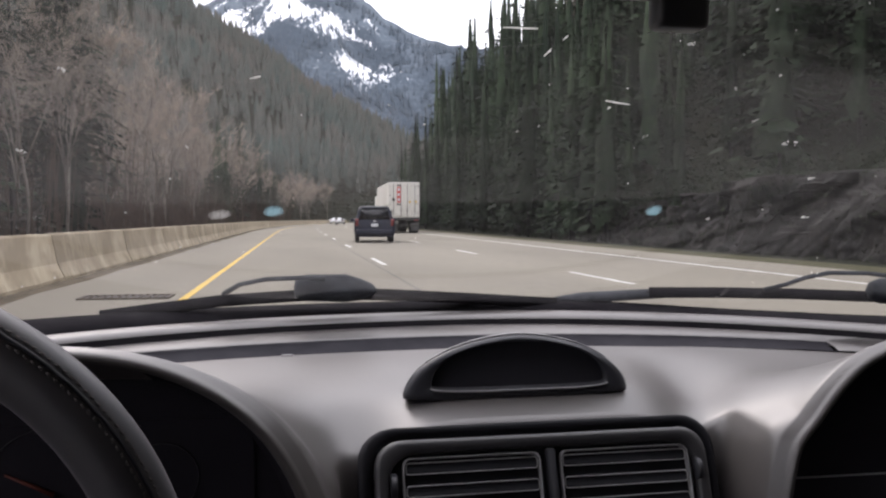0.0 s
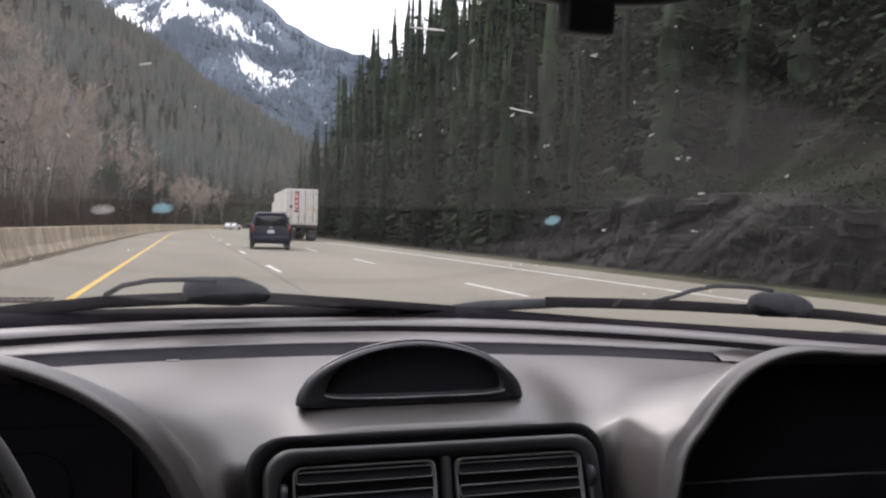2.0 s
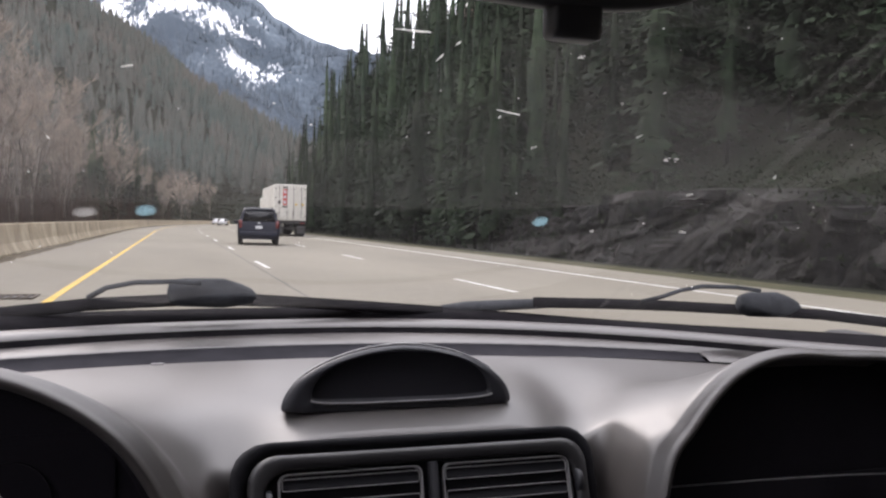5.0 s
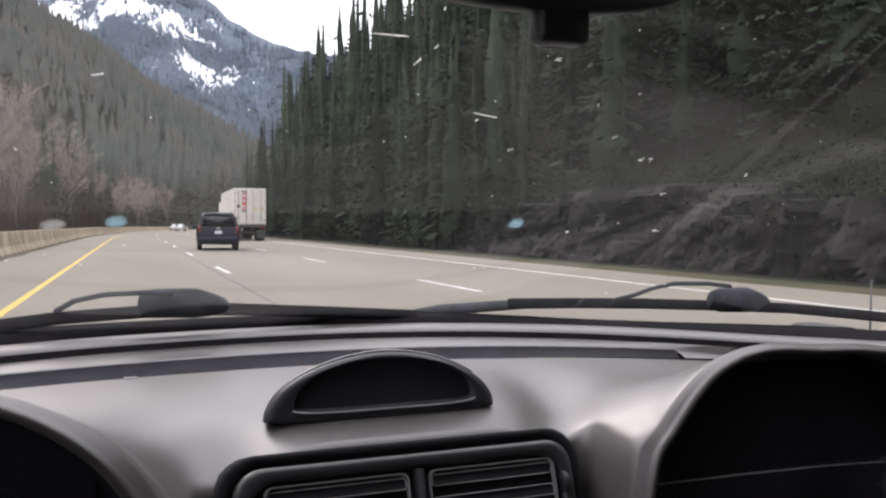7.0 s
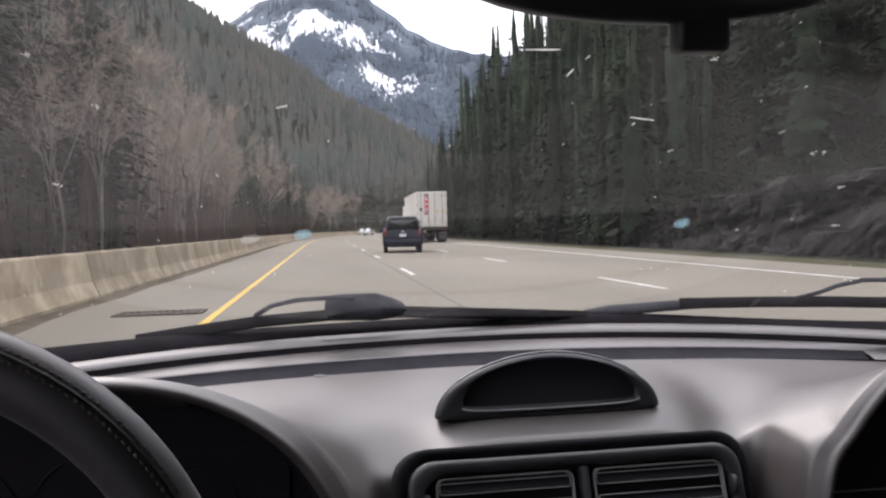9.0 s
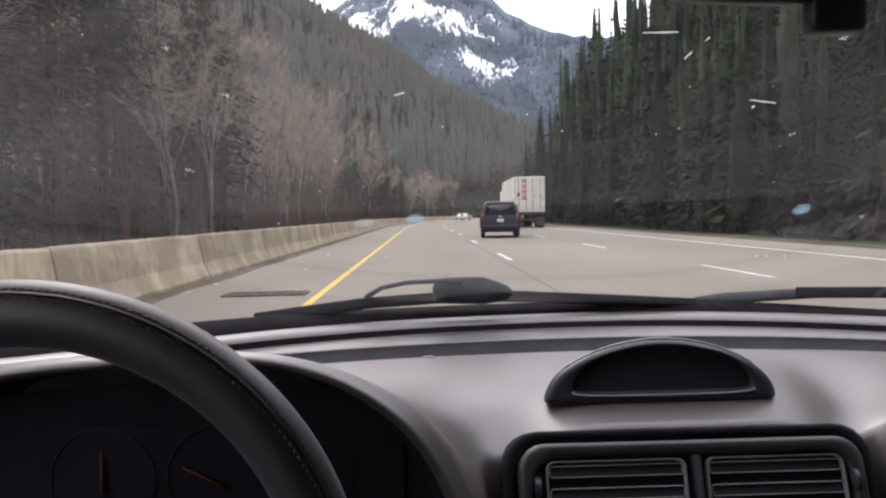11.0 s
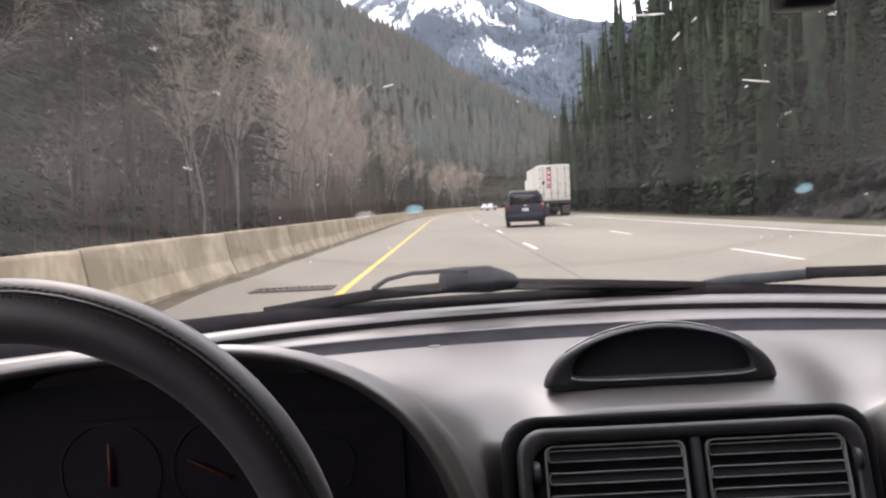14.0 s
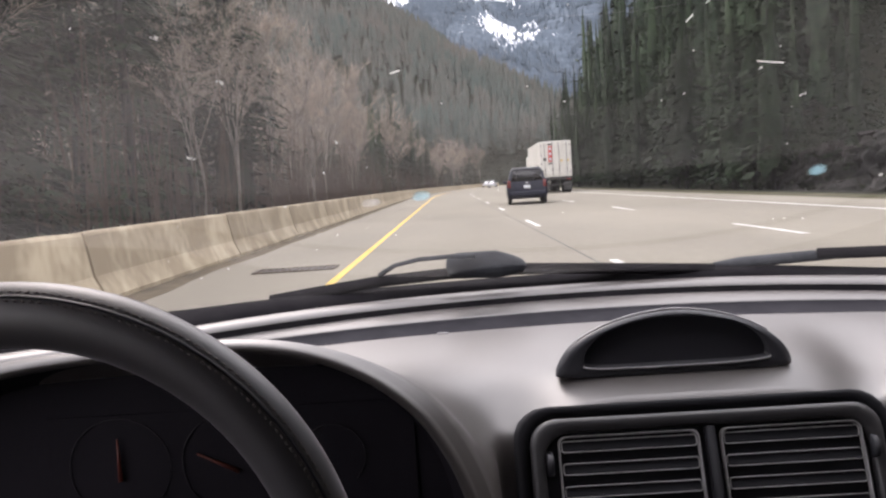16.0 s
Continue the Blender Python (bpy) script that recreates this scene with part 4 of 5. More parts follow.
def pad_mesh():
    cols = [round(-0.94 + 0.004 * k, 4) for k in range(471)]
    n = 84
    ys = np.array([[0.668 + (1.062 - 0.55 * pull(x) - 0.668) * i / (n - 1) for x in cols] for i in range(n)])
    z = np.array([[pad_z(x, ys[i, j]) for j, x in enumerate(cols)] for i in range(n)])
    whole = np.array([[pad_z(x, ys[i, j], False) for j, x in enumerate(cols)] for i in range(n)])
    soft = smoothed(whole, 28) + z - whole
    for i in range(n):
        for j, x in enumerate(cols):
            z[i, j] += (soft[i, j] - z[i, j]) * step(0.672, 0.715, ys[i, j])
    rows = [[(x, ys[i, j], z[i, j]) for j, x in enumerate(cols)] for i in range(n)]
    lips = []
    for j, x in enumerate(cols):
        z0 = z[0, j]
        if arch(x):
            sx = 1 if x > 0 else -1
            cx = sx * ARCH_X
            az = ARCH_Z + max(0.0, z0 - ARCH_Z) / 0.9625
            lips.append([(cx + (x - cx) * q, yy, max(0.6, ARCH_Z + (az - ARCH_Z) * q)) for yy, q in LIP])
        else:
            lips.append([(x, 0.69, 0.60), (x, 0.66, 0.61), (x, 0.63, 0.62), (x, 0.63, 0.70), (x, 0.635, z0 - 0.07), (x, 0.64, z0 - 0.05), (x, 0.645, z0 - 0.02), (x, 0.658, z0 - 0.004)])
    front = [[c[k] for c in lips] for k in range(len(LIP))]
    return grid(front + rows)


put("pad", shape(*pad_mesh()), M_PAD, dash, "soft grey vinyl top with valley in the middle")


def band(name, prof, material, label, x0=-0.94, x1=0.94, sag=0.0):
    """A strip across the car with the given (y, z) section, swept along the windscreen's base."""
    rows = []
    for k in range(61):
        x = x0 + (x1 - x0) * k / 60
        rows.append([(x, y - (k2 * pull(x) if k2 is not None else 0.3 * x * x), z - sag * step(0.15, 0.5, x)) for y, z, k2 in prof])
    return put(name, shape(*grid(rows)), material, dash, label)


band("defroster_slot", [(1.059, 0.9525, 0.55), (1.062, 0.947, 0.56), (1.09, 0.9515, 0.65), (1.122, 0.957, 0.75), (1.125, 0.9615, 0.75)], M_SLOT, "long dark defroster slot", -0.52, 0.50)
for x0, x1 in ((-0.94, -0.52), (0.50, 0.94)):
    band("slot_end", [(1.060, 0.9525, 0.55), (1.09, 0.957, 0.65), (1.126, 0.962, 0.75)], M_PAD, "vinyl beside the slot", x0, x1)
band("rear_strip", [(1.124, 0.957, 0.75), (1.125, 0.962, 0.75), (1.129, 0.9632, 0.76), (1.176, 0.9695, 0.99), (1.180, 0.9695, 1.0), (1.184, 0.965, 1.0)], M_PAD, "narrow vinyl strip behind the slot")
# black strip paints the shade on the driver-facing step below the roll
band("crease", [(1.1795, 0.9685, 1), (1.1812, 0.9705, 1), (1.1822, 0.9745, 1), (1.184, 0.9783, 1)], M_RUBBER, "black strip painted in for the shaded crease below the roll")
band("front_roll", [(1.182, 0.955, 1), (1.1825, 0.973, 1), (1.1842, 0.9795, 1), (1.188, 0.9832, 1), (1.195, 0.9852, 1), (1.206, 0.9864, 1), (1.218, 0.987, 1), (1.226, 0.985, 1), (1.235, 0.97, 1)], M_PAD, "rounded vinyl roll along the glass")
band("seal", [(1.2215, 0.975, 1), (1.222, 0.9875, 0.97), (1.232, 0.996, 0.9), (1.252, 1.001, 0.75), (1.262, 0.993, 0.68), (1.285, 0.962, None)], M_RUBBER, "black rubber seal at the foot of the glass", sag=0.011)
cowl = tagged(put("cowl", shape(*grid([[(x, y - 0.45 * x * x, z) for y, z in ((1.27, 0.93), (1.28, 0.975), (1.30, 0.98), (1.32, 0.97), (1.38, 0.90), (1.40, 0.78))] for x in (-0.85 + 1.7 * k / 40 for k in range(41))])), M_RUBBER),
              "black plastic cowl below the windscreen", "cowl", kind="structure")

# the dark recesses behind the arches
def arch_ring(sx, y, grow, drop=0.0):
    ring = []
    for k in range(61):
        a = math.pi * k / 60
        c, q = math.cos(a), math.sin(a)
        half, power = (ARCH_OUT if c * sx > 0 else ARCH_IN)[sx]
        ring.append((sx * ARCH_X + half * grow * math.copysign(abs(c) ** (2 / power), c), y, ARCH_Z + ARCH_H[sx] * grow * q ** (2 / power) - drop))
    return [(ring[0][0], y, 0.6)] + ring + [(ring[-1][0], y, 0.6)]


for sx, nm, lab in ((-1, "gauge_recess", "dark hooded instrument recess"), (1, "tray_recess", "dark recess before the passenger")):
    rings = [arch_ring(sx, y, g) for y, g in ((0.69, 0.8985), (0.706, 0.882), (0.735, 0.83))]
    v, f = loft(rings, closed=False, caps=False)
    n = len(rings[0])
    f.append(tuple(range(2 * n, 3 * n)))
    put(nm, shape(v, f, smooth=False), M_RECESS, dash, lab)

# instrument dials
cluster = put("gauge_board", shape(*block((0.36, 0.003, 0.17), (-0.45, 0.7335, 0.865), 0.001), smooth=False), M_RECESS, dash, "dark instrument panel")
for cx, r in ((-0.561, 0.05), (-0.450, 0.05), (-0.352, 0.032)):
    ring = [(cx + r * math.cos(a), 0.7305, 0.897 + r * math.sin(a)) for a in (math.pi * (1.25 - 1.5 * k / 20) for k in range(21))]
    put("dial_ring", shape(*tube(ring, 0.0006, 5)), M_DIAL, cluster)
put("needle", shape(*tube([(-0.561, 0.728, 0.885), (-0.561, 0.728, 0.927)], [0.0026, 0.001], 5)), M_NEEDLE, cluster, "orange gauge needle")
put("needle", shape(*tube([(-0.444, 0.728, 0.888), (-0.484, 0.728, 0.908)], [0.0026, 0.001], 5)), M_NEEDLE, cluster, "orange gauge needle")

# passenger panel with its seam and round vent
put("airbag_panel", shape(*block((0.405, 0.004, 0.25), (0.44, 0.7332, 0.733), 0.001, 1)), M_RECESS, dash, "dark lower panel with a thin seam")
put("panel_seam", shape(*tube([(0.25, 0.7305, 0.8595), (0.403, 0.7305, 0.858), (0.531, 0.7305, 0.855), (0.64, 0.7305, 0.850)], 0.0012, 5)), M_EDGE, dash, "thin pale seam")
rimr = [(0.585 + 0.045 * math.cos(a), 0.652, 0.855 + 0.045 * math.sin(a)) for a in (2 * math.pi * k / 24 for k in range(25))]
side_vent = put("side_vent", shape(*tube(rimr, 0.006, 6)), M_BLACK, dash, "round black side vent")
for k in range(4):
    put("vent_slat", shape(*block((0.076 - 0.01 * abs(k - 1.5), 0.02, 0.003), (0.585, 0.665, 0.832 + 0.015 * k), 0.001, 1), smooth=False), M_BLACK, side_vent)

# centre vent panel: frame with two louvred outlets, tilted back
def tilt(v):
    """From panel coordinates (across, out, up) to the car; the panel leans forward at its top."""
    c, s = math.cos(0.34), math.sin(0.34)
    return Vector((0.016 + v[0], 0.7325 + v[2] * s - v[1] * c, 0.8985 + v[2] * c + v[1] * s))


def rounded(w0, w1, h0, h1, r, n=5):
    """A rounded rectangle as a list of (across, up)."""
    pts = []
    for cx, cz, a0 in ((w1 - r, h1 - r, 0), (w0 + r, h1 - r, 90), (w0 + r, h0 + r, 180), (w1 - r, h0 + r, 270)):
        for k in range(n + 1):
            a = radians(a0 + 90 * k / n)
            pts.append((cx + r * math.cos(a), cz + r * math.sin(a)))
    return pts


# surround blackened: the gap's shade round the frame is in its colour
vents = put("vent_panel", shape(*merge(
    loft([[tilt((x, d, z)) for x, z in rounded(-0.186 + i, 0.176 - i, -0.16, 0.030 - i, 0.034)] for d, i in ((-0.03, -0.004), (-0.004, -0.003), (-0.002, 0.0), (-0.004, 0.004), (-0.009, 0.008), (-0.018, 0.012), (-0.022, 0.02))], caps=False)), clean=True), M_LOUVRE, dash, "vent surround blackened for the shaded gap")
put("vent_frame", shape(*merge(loft([[tilt((x, d, z)) for x, z in rounded(-0.172 + i, 0.163 - i, -0.15, 0.0175 - i, 0.026)] for d, i in ((-0.012, -0.003), (0.003, -0.003), (0.0058, -0.0015), (0.0068, 0.002), (0.0062, 0.008), (0.003, 0.0105), (-0.013, 0.0115))], caps=False)), clean=True), M_FRAME, vents, "satin grey inner frame")
put("vent_back", shape([tilt((x, -0.0035, z)) for x, z in rounded(-0.17, 0.165, -0.15, 0.015, 0.01)], [tuple(range(24))], smooth=False), M_LOUVRE, vents)
put("vent_divider", shape(*loft([[tilt((x, d, z)) for x, z in rounded(-0.0045, 0.0045, -0.14, 0.006, 0.003, 2)] for d in (-0.03, 0.003, 0.006)])), M_LOUVRE, vents, "upright bar between the outlets")
for x0, x1 in ((-0.148, -0.010), (0.010, 0.147)):
    outlet = put("outlet_rim", shape(*loft([[tilt((x, d, z)) for x, z in rounded(x0 + i, x1 - i, -0.079 + i, 0.0035 - i, 0.008)] for d, i in ((-0.025, 0), (0.002, 0), (0.0032, 0.0008), (0.0025, 0.0018), (-0.025, 0.002))], caps=False)), M_EDGE, vents, "thin rim of the air outlet")
    for k in range(4):
        z = -0.0068 - 0.0212 * k
        ends = (x0 + 0.0035, x1 - 0.0035)
        bar = put("louvre", shape(*loft([[tilt((x, d, q)) for x, q in rounded(ends[0] + i, ends[1] - i, z - 0.0046 + i, z + 0.0046 - i, 0.0022, 3)] for d, i in ((-0.012, 0), (0.0, 0), (0.001, 0.0006), (0.0004, 0.0012))])), M_LOUVRE, outlet)
        loop = rounded(ends[0], ends[1], z - 0.0052, z + 0.0052, 0.0028, 4)
        # pale loop: the lit edge of the louvre, painted
        put("louvre_edge", shape(*tube([tilt((x, 0.0008, q)) for x, q in loop + loop[:1]], 0.0006, 4)), M_EDGE, bar)
for x in (-0.157, 0.155):
    knob = put("vent_thumbwheel", shape(*[[tilt(p) for p in q] if n == 0 else q for n, q in enumerate(disc((x, 0.0, -0.022), 0.012, 0.006, "x", 16, 0.001))]), M_BLACK, vents, "black ribbed thumbwheel")

# clock pod in the middle of the top
def hood_ring(y, half, z0, h, low, cx=0.002, n=72, top=2.15):
    """A closed ring: a half-round top over a flat bottom with round corners."""
    pts = []
    for k in range(n):
        a = 2 * math.pi * k / n
        c, q = math.cos(a), math.sin(a)
        p = top if q >= 0 else 3.6
        pts.append(Vector((cx + half * math.copysign(abs(c) ** (2 / p), c), y, z0 + math.copysign(abs(q) ** (2 / p), q) * (h if q >= 0 else low))))
    return pts


rings = [hood_ring(y, half, z0, h, low, top=1.85) for y, half, z0, h, low in (
    (0.96, 0.062, 0.944, 0.004, 0.004), (0.92, 0.086, 0.944, 0.024, 0.004), (0.87, 0.107, 0.944, 0.047, 0.004), (0.83, 0.118, 0.945, 0.059, 0.004),
    (0.806, 0.1235, 0.946, 0.0625, 0.004), (0.799, 0.124, 0.947, 0.062, 0.005), (0.795, 0.1215, 0.948, 0.0595, 0.006), (0.7935, 0.113, 0.951, 0.055, 0.006))]
rings += [hood_ring(0.793, 0.0985, 0.9585, 0.0455, 0.0072, 0.004), hood_ring(0.795, 0.0965, 0.9585, 0.044, 0.006, 0.004), hood_ring(0.806, 0.0955, 0.959, 0.043, 0.005, 0.004)]
pod = put("clock_pod", shape(*loft(rings)), M_BLACK, dash, "black half-round clock hood")
put("clock_display", shape(hood_ring(0.8035, 0.097, 0.959, 0.044, 0.006, 0.004), [tuple(range(72))], smooth=False), M_GLOSS, pod, "dark blank display")
# pale bars put the highlight on the pod's edges
put("hood_edge", shape(*tube([p + Vector((0, -0.0012, 0.0006)) for p in hood_ring(0.803, 0.1238, 0.9465, 0.0628, 0.004, top=1.85)[7:30]], 0.0013, 6)), M_EDGE, pod, "hood edge with its highlight painted in")
lip = hood_ring(0.7922, 0.0985, 0.9585, 0.0455, 0.0072, 0.004)
put("lower_lip", shape(*tube(lip[38:71], 0.0011, 6)), M_EDGE, pod, "lighter lower lip")
put("slot_clip", shape(*block((0.016, 0.004, 0.0025), (-0.243, 1.058 - 0.55 * pull(-0.243), 0.9535), 0.0008)), M_EDGE, dash, "small raised clip on the slot")

# ---- steering wheel ----
WHEEL = pose(-0.485, 0.420, 0.913, 89)
wheel = thing("steering_wheel", "black leather steering wheel with stitched rim", "steering wheel", m=WHEEL)


def torus(R, r, n=96, k=18, rz=1.0):
    rings = []
    for i in range(n + 1):
        a = 2 * math.pi * i / n
        rings.append([((R + r * math.cos(b)) * math.cos(a), (R + r * math.cos(b)) * math.sin(a), r * rz * math.sin(b)) for b in (2 * math.pi * j / k for j in range(k))])
    return loft(rings, caps=False)


put("rim", shape(*torus(0.182, 0.0195)), M_LEATHER, wheel, "black leather rim")
R_SEAM = 0.182 + 0.0192 * math.cos(radians(49))
Z_SEAM = 0.0196 * math.sin(radians(49))
put("seam", shape(*tube([((R_SEAM) * math.cos(a), (R_SEAM) * math.sin(a), Z_SEAM) for a in (2 * math.pi * i / 90 for i in range(91))], 0.0011, 5)), M_BLACK, wheel, "dark seam round the rim")
st_v, st_f = [], []
for side in (-1, 1):
    for i in range(260):
        a = 2 * math.pi * i / 260
        phi = radians(49 + side * 10)
        R, z = 0.182 + 0.0196 * math.cos(phi), 0.0196 * math.sin(phi)
        q = tube([(R * math.cos(a), R * math.sin(a), z), ((R + 0.0006 * side) * math.cos(a + 0.012), (R + 0.0006 * side) * math.sin(a + 0.012), z)], 0.00075, 4)
        base = len(st_v)
        st_v += q[0]
        st_f += [tuple(j + base for j in face) for face in q[1]]
tagged(put("stitching", shape(st_v, st_f), M_THREAD, wheel, "fine grey stitches along the seam"), kind="stuff")
put("hub", shape(*block((0.15, 0.10, 0.05), (0, -0.045, -0.03), 0.02, 3)), M_BLACK, wheel, "black padded hub")
for a in (-25, 205):
    c, s = math.cos(radians(a)), math.sin(radians(a))
    put("spoke", shape(*tube([(0.05 * c, 0.05 * s - 0.04, -0.02), (0.172 * c, 0.172 * s, 0)], [0.018, 0.012], 8, 0.5)), M_BLACK, wheel)
put("column", shape(*tube([(0, -0.06, -0.05), (0, -0.12, -0.36)], [0.04, 0.05], 12)), M_RECESS, wheel, "black steering column shroud")

# ---- rear-view mirror ----
mirror = thing("rear_view_mirror", "black rear-view mirror hanging from the windscreen", "mirror")
hous = [[(cx + w * math.cos(a), y, 1.300 + h * (math.sin(a) if math.sin(a) > 0 else 0.95 * math.sin(a))) for a in (2 * math.pi * k / 28 for k in range(28))]
        for y, w, h, cx in ((0.445, 0.124, 0.027, -0.02), (0.450, 0.13, 0.030, -0.02), (0.465, 0.125, 0.028, -0.02), (0.485, 0.07, 0.018, 0.0), (0.49, 0.02, 0.008, 0.0))]
put("housing", shape(*loft(hous)), M_BLACK, mirror, "black curved housing")
put("stem", shape(*tube([(0.011, 0.486, 1.30), (0.011, 0.54, 1.335), (0.011, 0.59, 1.365)], 0.009, 8)), M_BLACK, mirror, "short mounting stem")
put("toggle", shape(*block((0.035, 0.02, 0.036), (0.011, 0.458, 1.272), 0.004)), M_BLACK, mirror, "black tab under the mirror")


# ---- wipers on the outside of the glass ----
def wiper(blade, knob, arch_pts, arm, group="windscreen wipers"):
    w = thing("wiper", "weathered black wiper resting at the bottom of the windscreen", "wiper", group)
    put("blade", shape(*tube(blade, 0.0075, 6, 1.3)), M_RUBBER, w, "black rubber blade")
    kx, ky, kz = knob
    secs = []
    for t, hw, hh in ((-0.064, 0.015, 0.004), (-0.061, 0.017, 0.015), (-0.045, 0.018, 0.020), (0.012, 0.018, 0.021), (0.036, 0.016, 0.016), (0.052, 0.013, 0.010), (0.057, 0.010, 0.004)):
        secs.append([(kx + t, ky + hw * math.cos(a) * 0.6, kz + hh * math.sin(a) - 0.1 * max(0, t)) for a in (2 * math.pi * k / 12 for k in range(12))])
    put("clip_cap", shape(*loft(secs)), M_WIPER, w, "grey weathered blade clip")
    put("bridge", shape(*tube(arch_pts, 0.0038, 6)), M_WIPER, w, "thin curved bridge")
    put("arm", shape(*tube(arm, [0.007, 0.008, 0.009][:len(arm)], 8, 0.7)), M_RUBBER, w, "dull black arm")
    return w


wiper([(-0.504, 1.173, 0.995), (-0.436, 1.177, 1.003), (-0.335, 1.179, 1.014), (-0.229, 1.193, 1.018), (-0.11, 1.207, 1.017), (0.05, 1.218, 1.006), (0.186, 1.222, 0.996)],
      (-0.170, 1.175, 1.031), [(-0.335, 1.173, 1.024), (-0.311, 1.152, 1.039), (-0.274, 1.143, 1.047), (-0.222, 1.150, 1.048), (-0.19, 1.158, 1.045)],
      [(-0.17, 1.19, 1.016), (0.05, 1.235, 1.004), (0.2, 1.262, 0.992)])
second = wiper([(0.333, 1.187, 1.014), (0.45, 1.162, 1.014), (0.555, 1.132, 1.013), (0.66, 1.10, 1.010), (0.79, 1.05, 1.006), (0.90, 1.008, 0.996), (1.02, 0.95, 0.984)],
      (0.703, 1.066, 1.022), [(0.505, 1.137, 1.020), (0.528, 1.113, 1.03), (0.542, 1.087, 1.042), (0.567, 1.064, 1.051), (0.62, 1.047, 1.051), (0.66, 1.042, 1.046)],
      [(0.42, 1.175, 1.013), (0.327, 1.204, 1.009), (0.2, 1.236, 0.998)])
put("pivot_cover", shape(*tube([(0.19, 1.238, 1.0), (0.23, 1.228, 1.003), (0.33, 1.200, 1.010), (0.40, 1.180, 1.012)], [0.006, 0.0115, 0.011, 0.006], 10, 0.8)), M_WIPER, second, "grey weathered pivot cover")
antenna = thing("antenna", "thin black car aerial on the wing", "antenna")
put("mast", shape(*tube([(1.20, 1.24, 0.50), (1.20, 1.24, 0.88), (1.202, 1.24, 1.035)], [0.006, 0.003, 0.0018], 6)), M_BLACK, antenna)


# ---- vehicles ahead ----
M_NAVY = mat("navy_car_paint", (0.008, 0.010, 0.025), (0.006, 0.008, 0.019), 0.4, 3, 200, spec=0.3, coat=0.04)
M_TINT = mat("tinted_glass", (0.010, 0.011, 0.013), (0.013, 0.014, 0.017), 0.12, 4, 100, spec=0.4)
M_TAIL = mat("red_tail_lamp", (0.16, 0.02, 0.02), (0.11, 0.015, 0.015), 0.2, 10, 100, coat=0.5)
M_PLATE = mat("pale_plate", (0.6, 0.62, 0.65), None, 0.5)
M_TYRE = mat("tyre_rubber", (0.02, 0.02, 0.02), (0.03, 0.03, 0.03), 0.9, 10, 100, 0.002)
M_RIM = mat("alloy_rim", (0.4, 0.4, 0.41), None, 0.35, 5, 50, metal=0.8)
M_BOX = mat("white_container", (0.66, 0.645, 0.60), (0.52, 0.50, 0.45), 0.55, 0.7, 8, 0.002, stretch=(1, 1, 0.4))
M_RED = mat("red_panel", (0.55, 0.06, 0.05), (0.45, 0.06, 0.05), 0.5, 3, 30)
M_PALE = mat("silver_car_paint", (0.55, 0.56, 0.57), None, 0.3, 3, 100, coat=0.5)
M_DARKMETAL = mat("chassis_steel", (0.03, 0.03, 0.03), (0.05, 0.045, 0.04), 0.7, 4, 40, 0.003)
M_MUD = mat("mud_flap_rubber", (0.1, 0.1, 0.1), (0.06, 0.06, 0.06), 0.8, 3, 20)


def car_body(paint, length, wide, low, sill, waist, top, rows):
    """A body from cross-sections along its length: (y, half width, waist height, roof height, roof half width)."""
    rings = []
    for y, hw, wz, rz, rw in rows:
        half = [(hw * 0.86, low), (hw * 0.97, low + 0.08), (hw, sill), (hw, wz - 0.06), (hw * 0.96, wz), (rw, rz - 0.09), (rw * 0.9, rz - 0.015), (rw * 0.5, rz)]
        ring = [(x, y, z) for x, z in half] + [(-x, y, z) for x, z in reversed(half)]
        rings.append(ring)
    return loft(rings)


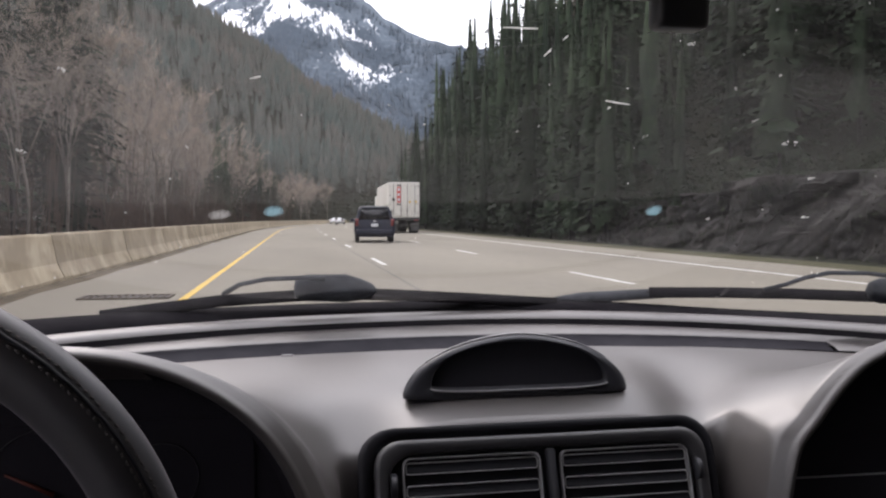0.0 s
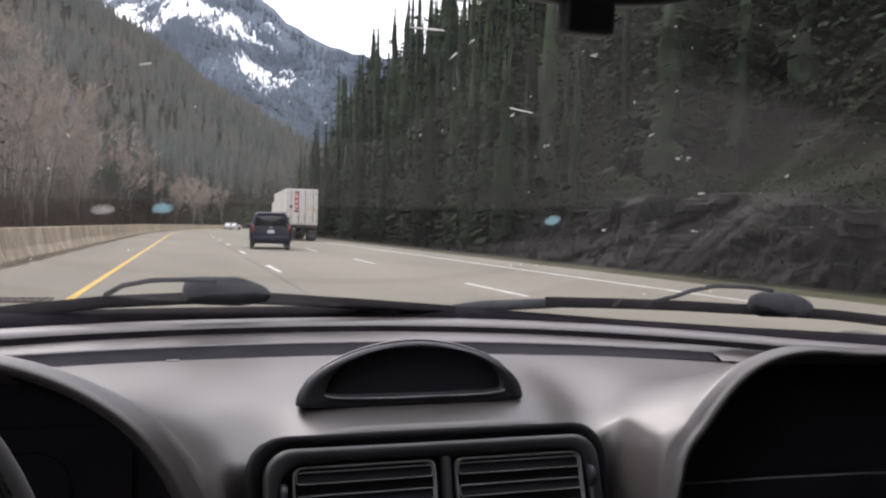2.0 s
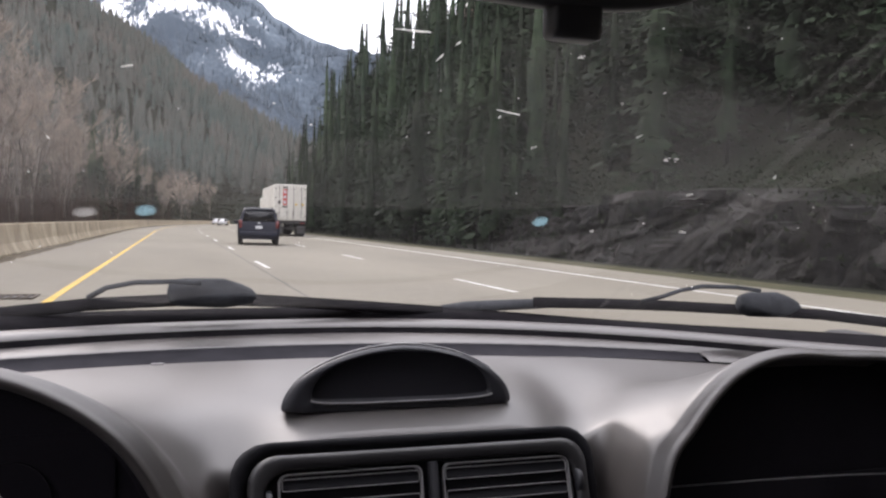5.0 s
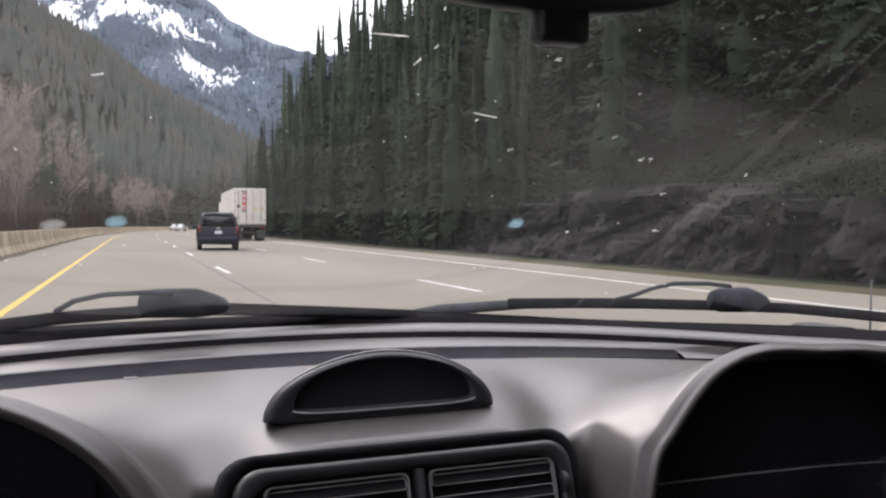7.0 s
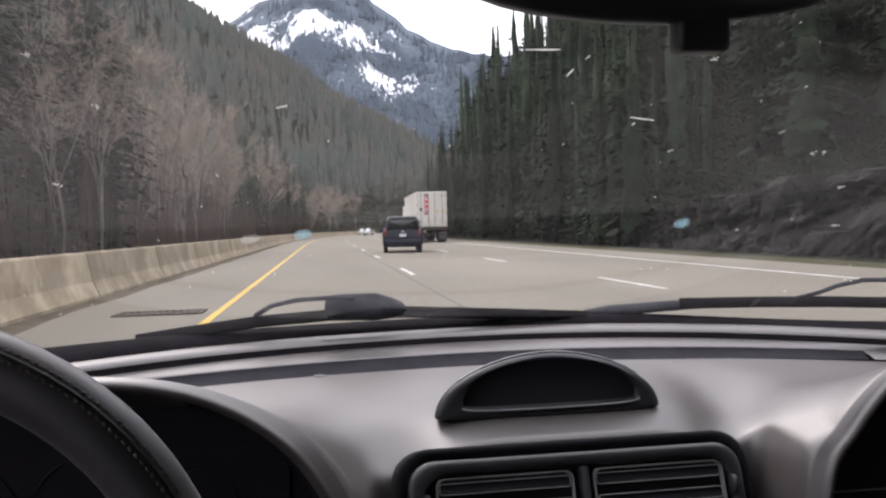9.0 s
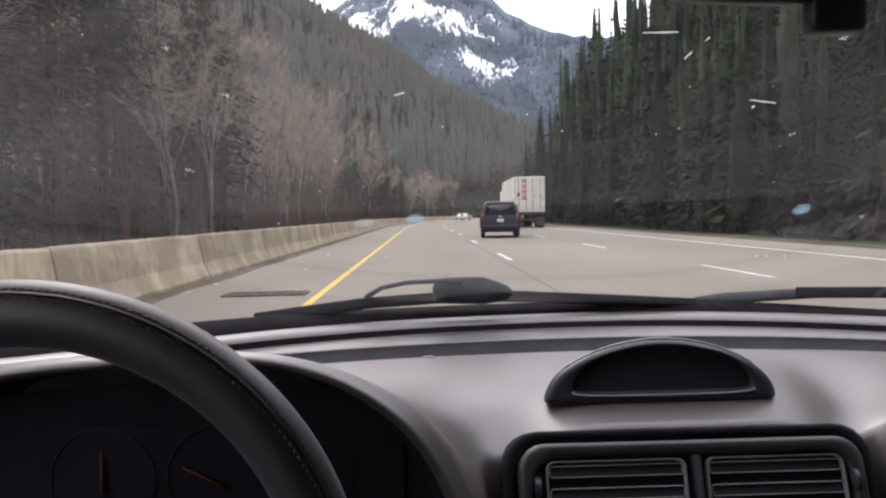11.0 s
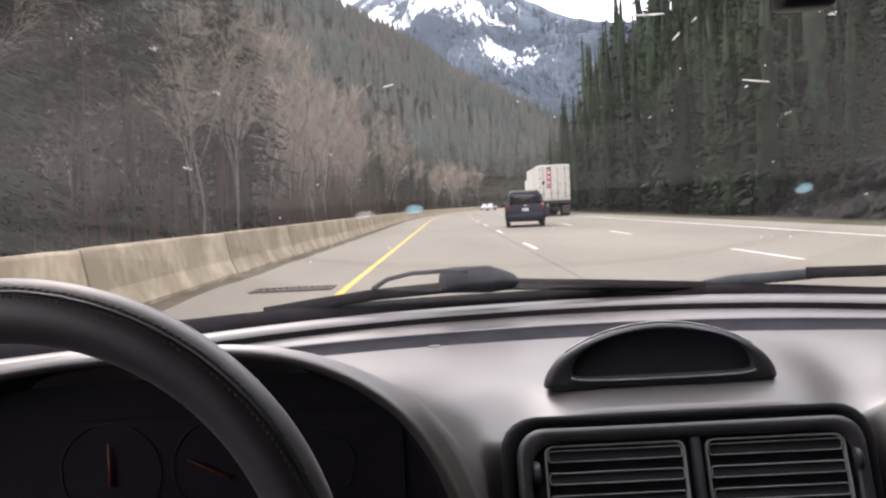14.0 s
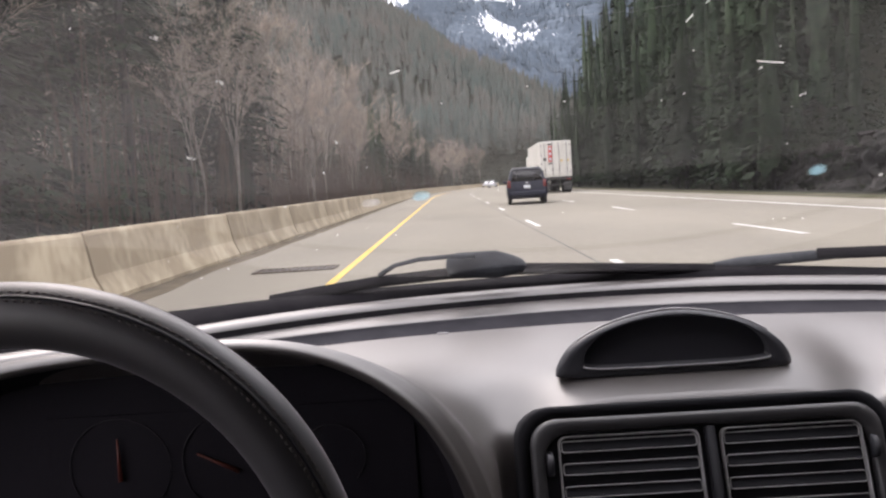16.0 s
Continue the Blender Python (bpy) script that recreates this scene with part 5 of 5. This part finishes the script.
def vehicle(name, paint, label, m, van=True):
    t = thing(name, label, "car", m=m)
    if van:
        rows = [(0, 0.84, 1.02, 1.08, 0.72), (0.02, 0.93, 1.04, 1.12, 0.80), (0.12, 0.96, 1.06, 1.60, 0.74), (0.24, 0.97, 1.06, 1.71, 0.73), (0.6, 0.975, 1.06, 1.755, 0.735), (1.2, 0.98, 1.05, 1.77, 0.74), (2.6, 0.98, 1.03, 1.75, 0.73),
                (3.5, 0.96, 1.02, 1.30, 0.70), (3.7, 0.95, 1.01, 1.06, 0.72), (4.5, 0.92, 0.85, 0.92, 0.7), (4.8, 0.80, 0.62, 0.7, 0.6)]
    else:
        rows = [(0, 0.8, 0.9, 0.95, 0.7), (0.6, 0.88, 0.95, 1.0, 0.62), (1.1, 0.9, 0.95, 1.38, 0.58), (2.4, 0.9, 0.93, 1.42, 0.58), (3.2, 0.9, 0.92, 1.0, 0.62), (4.4, 0.82, 0.7, 0.75, 0.6)]
    body = put("body", shape(*car_body(paint, 4.8, 1.9, 0.28, 0.5, 1.0, 1.75, rows), clean=True), paint, t, "smooth painted body")
    roof = 1.62 if van else 1.32
    z0 = 1.10 if van else 1.0
    yb = (0.02, 0.115) if van else (0.62, 1.05)
    put("rear_window", shape(*loft([[(0.76, yb[0] - 0.012, z0), (-0.76, yb[0] - 0.012, z0), (-0.76, yb[0] + 0.03, z0), (0.76, yb[0] + 0.03, z0)],
                                    [(0.64, yb[1] - 0.03, roof), (-0.64, yb[1] - 0.03, roof), (-0.64, yb[1] + 0.03, roof), (0.64, yb[1] + 0.03, roof)]])), M_TINT, t, "dark tinted rear window")
    for s in (-1, 1):
        put("side_window", shape(*block((0.03, 2.6 if van else 1.9, 0.40 if van else 0.26), (s * (0.83 if van else 0.76), 1.75, 1.36 if van else 1.15), 0.012, m=None)), M_TINT, t, "dark side glass")
        put("tail_lamp", shape(*block((0.16 if van else 0.3, 0.10, 0.36 if van else 0.12), (s * (0.84 if van else 0.66), 0.03, 0.98 if van else 0.8), 0.03, 3)), M_TAIL, t, "red tail lamp")
        put("door_mirror", shape(*block((0.2, 0.1, 0.15), (s * 1.06, 3.2 if van else 2.8, 1.08 if van else 0.98), 0.03, 3)), paint, t)
        for y in (0.95, 3.75 if van else 3.5):
            wh = put("wheel", shape(*disc((s * 0.83, y, 0.32), 0.32, 0.21, "x", 24, 0.03)), M_TYRE, t, "black tyre")
            put("rim", shape(*disc((s * 0.90, y, 0.32), 0.21, 0.09, "x", 18, 0.02)), M_RIM, wh, "grey alloy rim")
    put("bumper", shape(*block((1.76, 0.16, 0.24), (0, -0.03, 0.52), 0.05, 3)), paint, t, "rear bumper")
    put("number_plate", shape(*block((0.32, 0.015, 0.15), (0, -0.02, 0.84), 0.004)), M_PLATE, t, "pale blank plate")
    if van:
        put("spoiler", shape(*block((1.28, 0.16, 0.03), (0, 0.17, 1.695), 0.012)), paint, t, "roof spoiler")
        put("emblem", shape(*block((0.14, 0.012, 0.07), (0, -0.005, 1.03), 0.004)), M_RIM, t, "small chrome emblem")
        for s in (-1, 1):
            put("roof_rail", shape(*tube([(s * 0.62, 0.4, 1.79), (s * 0.63, 1.2, 1.80), (s * 0.62, 2.4, 1.78)], 0.02, 6)), M_DARKMETAL, t)
    return t


vehicle("minivan", M_NAVY, "dark navy minivan with tinted windows on the road", pose(3.5, 38, 0, 0, 0, -4.5))
vehicle("sedan", M_PALE, "silver car far ahead on the road", pose(8.7, 165, 0, 0, 0, -7), van=False)
vehicle("sedan", M_PALE, "pale car far ahead on the road", pose(8.6, 188, 0, 0, 0, -8), van=False)


def truck(m):
    t = thing("container_truck", "semi-trailer truck with a dirty white container", "truck", m=m)
    L, W, z0, z1 = 12.2, 2.44, 1.25, 4.05
    box = put("container", shape(*block((W, L, z1 - z0), (0, L / 2, (z0 + z1) / 2), 0.03), smooth=False), M_BOX, t, "dirty white container body")
    for s in (-1, 1):
        put("door", shape(*block((W / 2 - 0.10, 0.04, z1 - z0 - 0.22), (s * (W / 4 - 0.01), -0.025, (z0 + z1) / 2), 0.012), smooth=False), M_BOX, box, "white container door")
        put("corner_post", shape(*block((0.09, 0.08, z1 - z0), (s * (W / 2 - 0.045), -0.03, (z0 + z1) / 2), 0.01), smooth=False), M_BOX, box)
        for x in (0.25, 0.85):
            put("lock_bar", shape(*tube([(s * x, -0.07, z0 + 0.1), (s * x, -0.07, z1 - 0.1)], 0.02, 6)), M_STEEL, box, "steel lock bar")
            for z in (z0 + 0.5, z0 + 0.62, z1 - 0.35):
                put("bar_bracket", shape(*block((0.11, 0.05, 0.06), (s * x, -0.065, z), 0.008), smooth=False), M_STEEL, box)
        for k in range(4):
            put("hinge", shape(*block((0.12, 0.04, 0.07), (s * 1.13, -0.075, z0 + 0.35 + 0.7 * k), 0.008), smooth=False), M_STEEL, box)
        put("tail_lamp", shape(*block((0.34, 0.05, 0.12), (s * 0.95, -0.02, 1.05), 0.015)), M_TAIL, t, "red lamp cluster")
        put("mud_flap", shape(*block((0.66, 0.02, 0.62), (s * 0.87, 0.12, 0.52), 0.004), smooth=False), M_MUD, t, "grey ribbed mud flap")
        for y in (0.9, 2.15, 9.4, 10.7, 14.6):
            w = put("wheel", shape(*disc((s * 0.93, y, 0.51), 0.51, 0.56 if y < 14 else 0.3, "x", 24, 0.05)), M_TYRE, t, "black dual tyre")
            put("rim", shape(*disc((s * 1.19 if y < 14 else s * 1.05, y, 0.51), 0.28, 0.06, "x", 18, 0.02)), M_RIM, w)
        put("chassis_rail", shape(*block((0.12, 11.5, 0.22), (s * 0.42, 6, 1.1), 0.01), smooth=False), M_DARKMETAL, t)
    put("rear_sill", shape(*block((W, 0.12, 0.2), (0, 0.03, 1.14), 0.015), smooth=False), M_DARKMETAL, t, "dark rear sill")
    put("under_ride_bar", shape(*block((2.1, 0.1, 0.1), (0, 0.0, 0.62), 0.015), smooth=False), M_DARKMETAL, t)
    put("red_marking", shape(*block((0.30, 0.012, 1.25), (-0.42, -0.052, 3.05), 0.002), smooth=False), M_RED, box, "tall red painted marking")
    for k in range(3):
        put("marking_bar", shape(*block((0.18, 0.012, 0.22), (-0.42, -0.060, 2.66 + 0.4 * k), 0.002), smooth=False), M_PLATE, box, "pale bar on the red marking")
    for z in (3.80, 2.30):
        put("black_label", shape(*block((0.34, 0.012, 0.12), (-0.42, -0.052, z), 0.002), smooth=False), M_DARKMETAL, box, "small black label")
    put("black_label", shape(*block((0.22, 0.012, 0.24), (-0.85, -0.052, 2.65), 0.002), smooth=False), M_DARKMETAL, box, "small black label")
    put("warning_sign", shape(*block((0.16, 0.012, 0.16), (0.45, -0.052, 2.5), 0.002), smooth=False), M_YELLOW, box, "small yellow warning sticker")
    put("warning_sign", shape(*block((0.16, 0.012, 0.16), (0.95, -0.052, 2.5), 0.002), smooth=False), M_YELLOW, box, "small yellow warning sticker")
    put("cab", shape(*block((2.4, 2.2, 2.7), (0, 14.2, 2.0), 0.15, 3)), M_BOX, t, "white tractor cab")
    return t


truck(pose(8.3, 63, 0, 0, 0, -1.5))
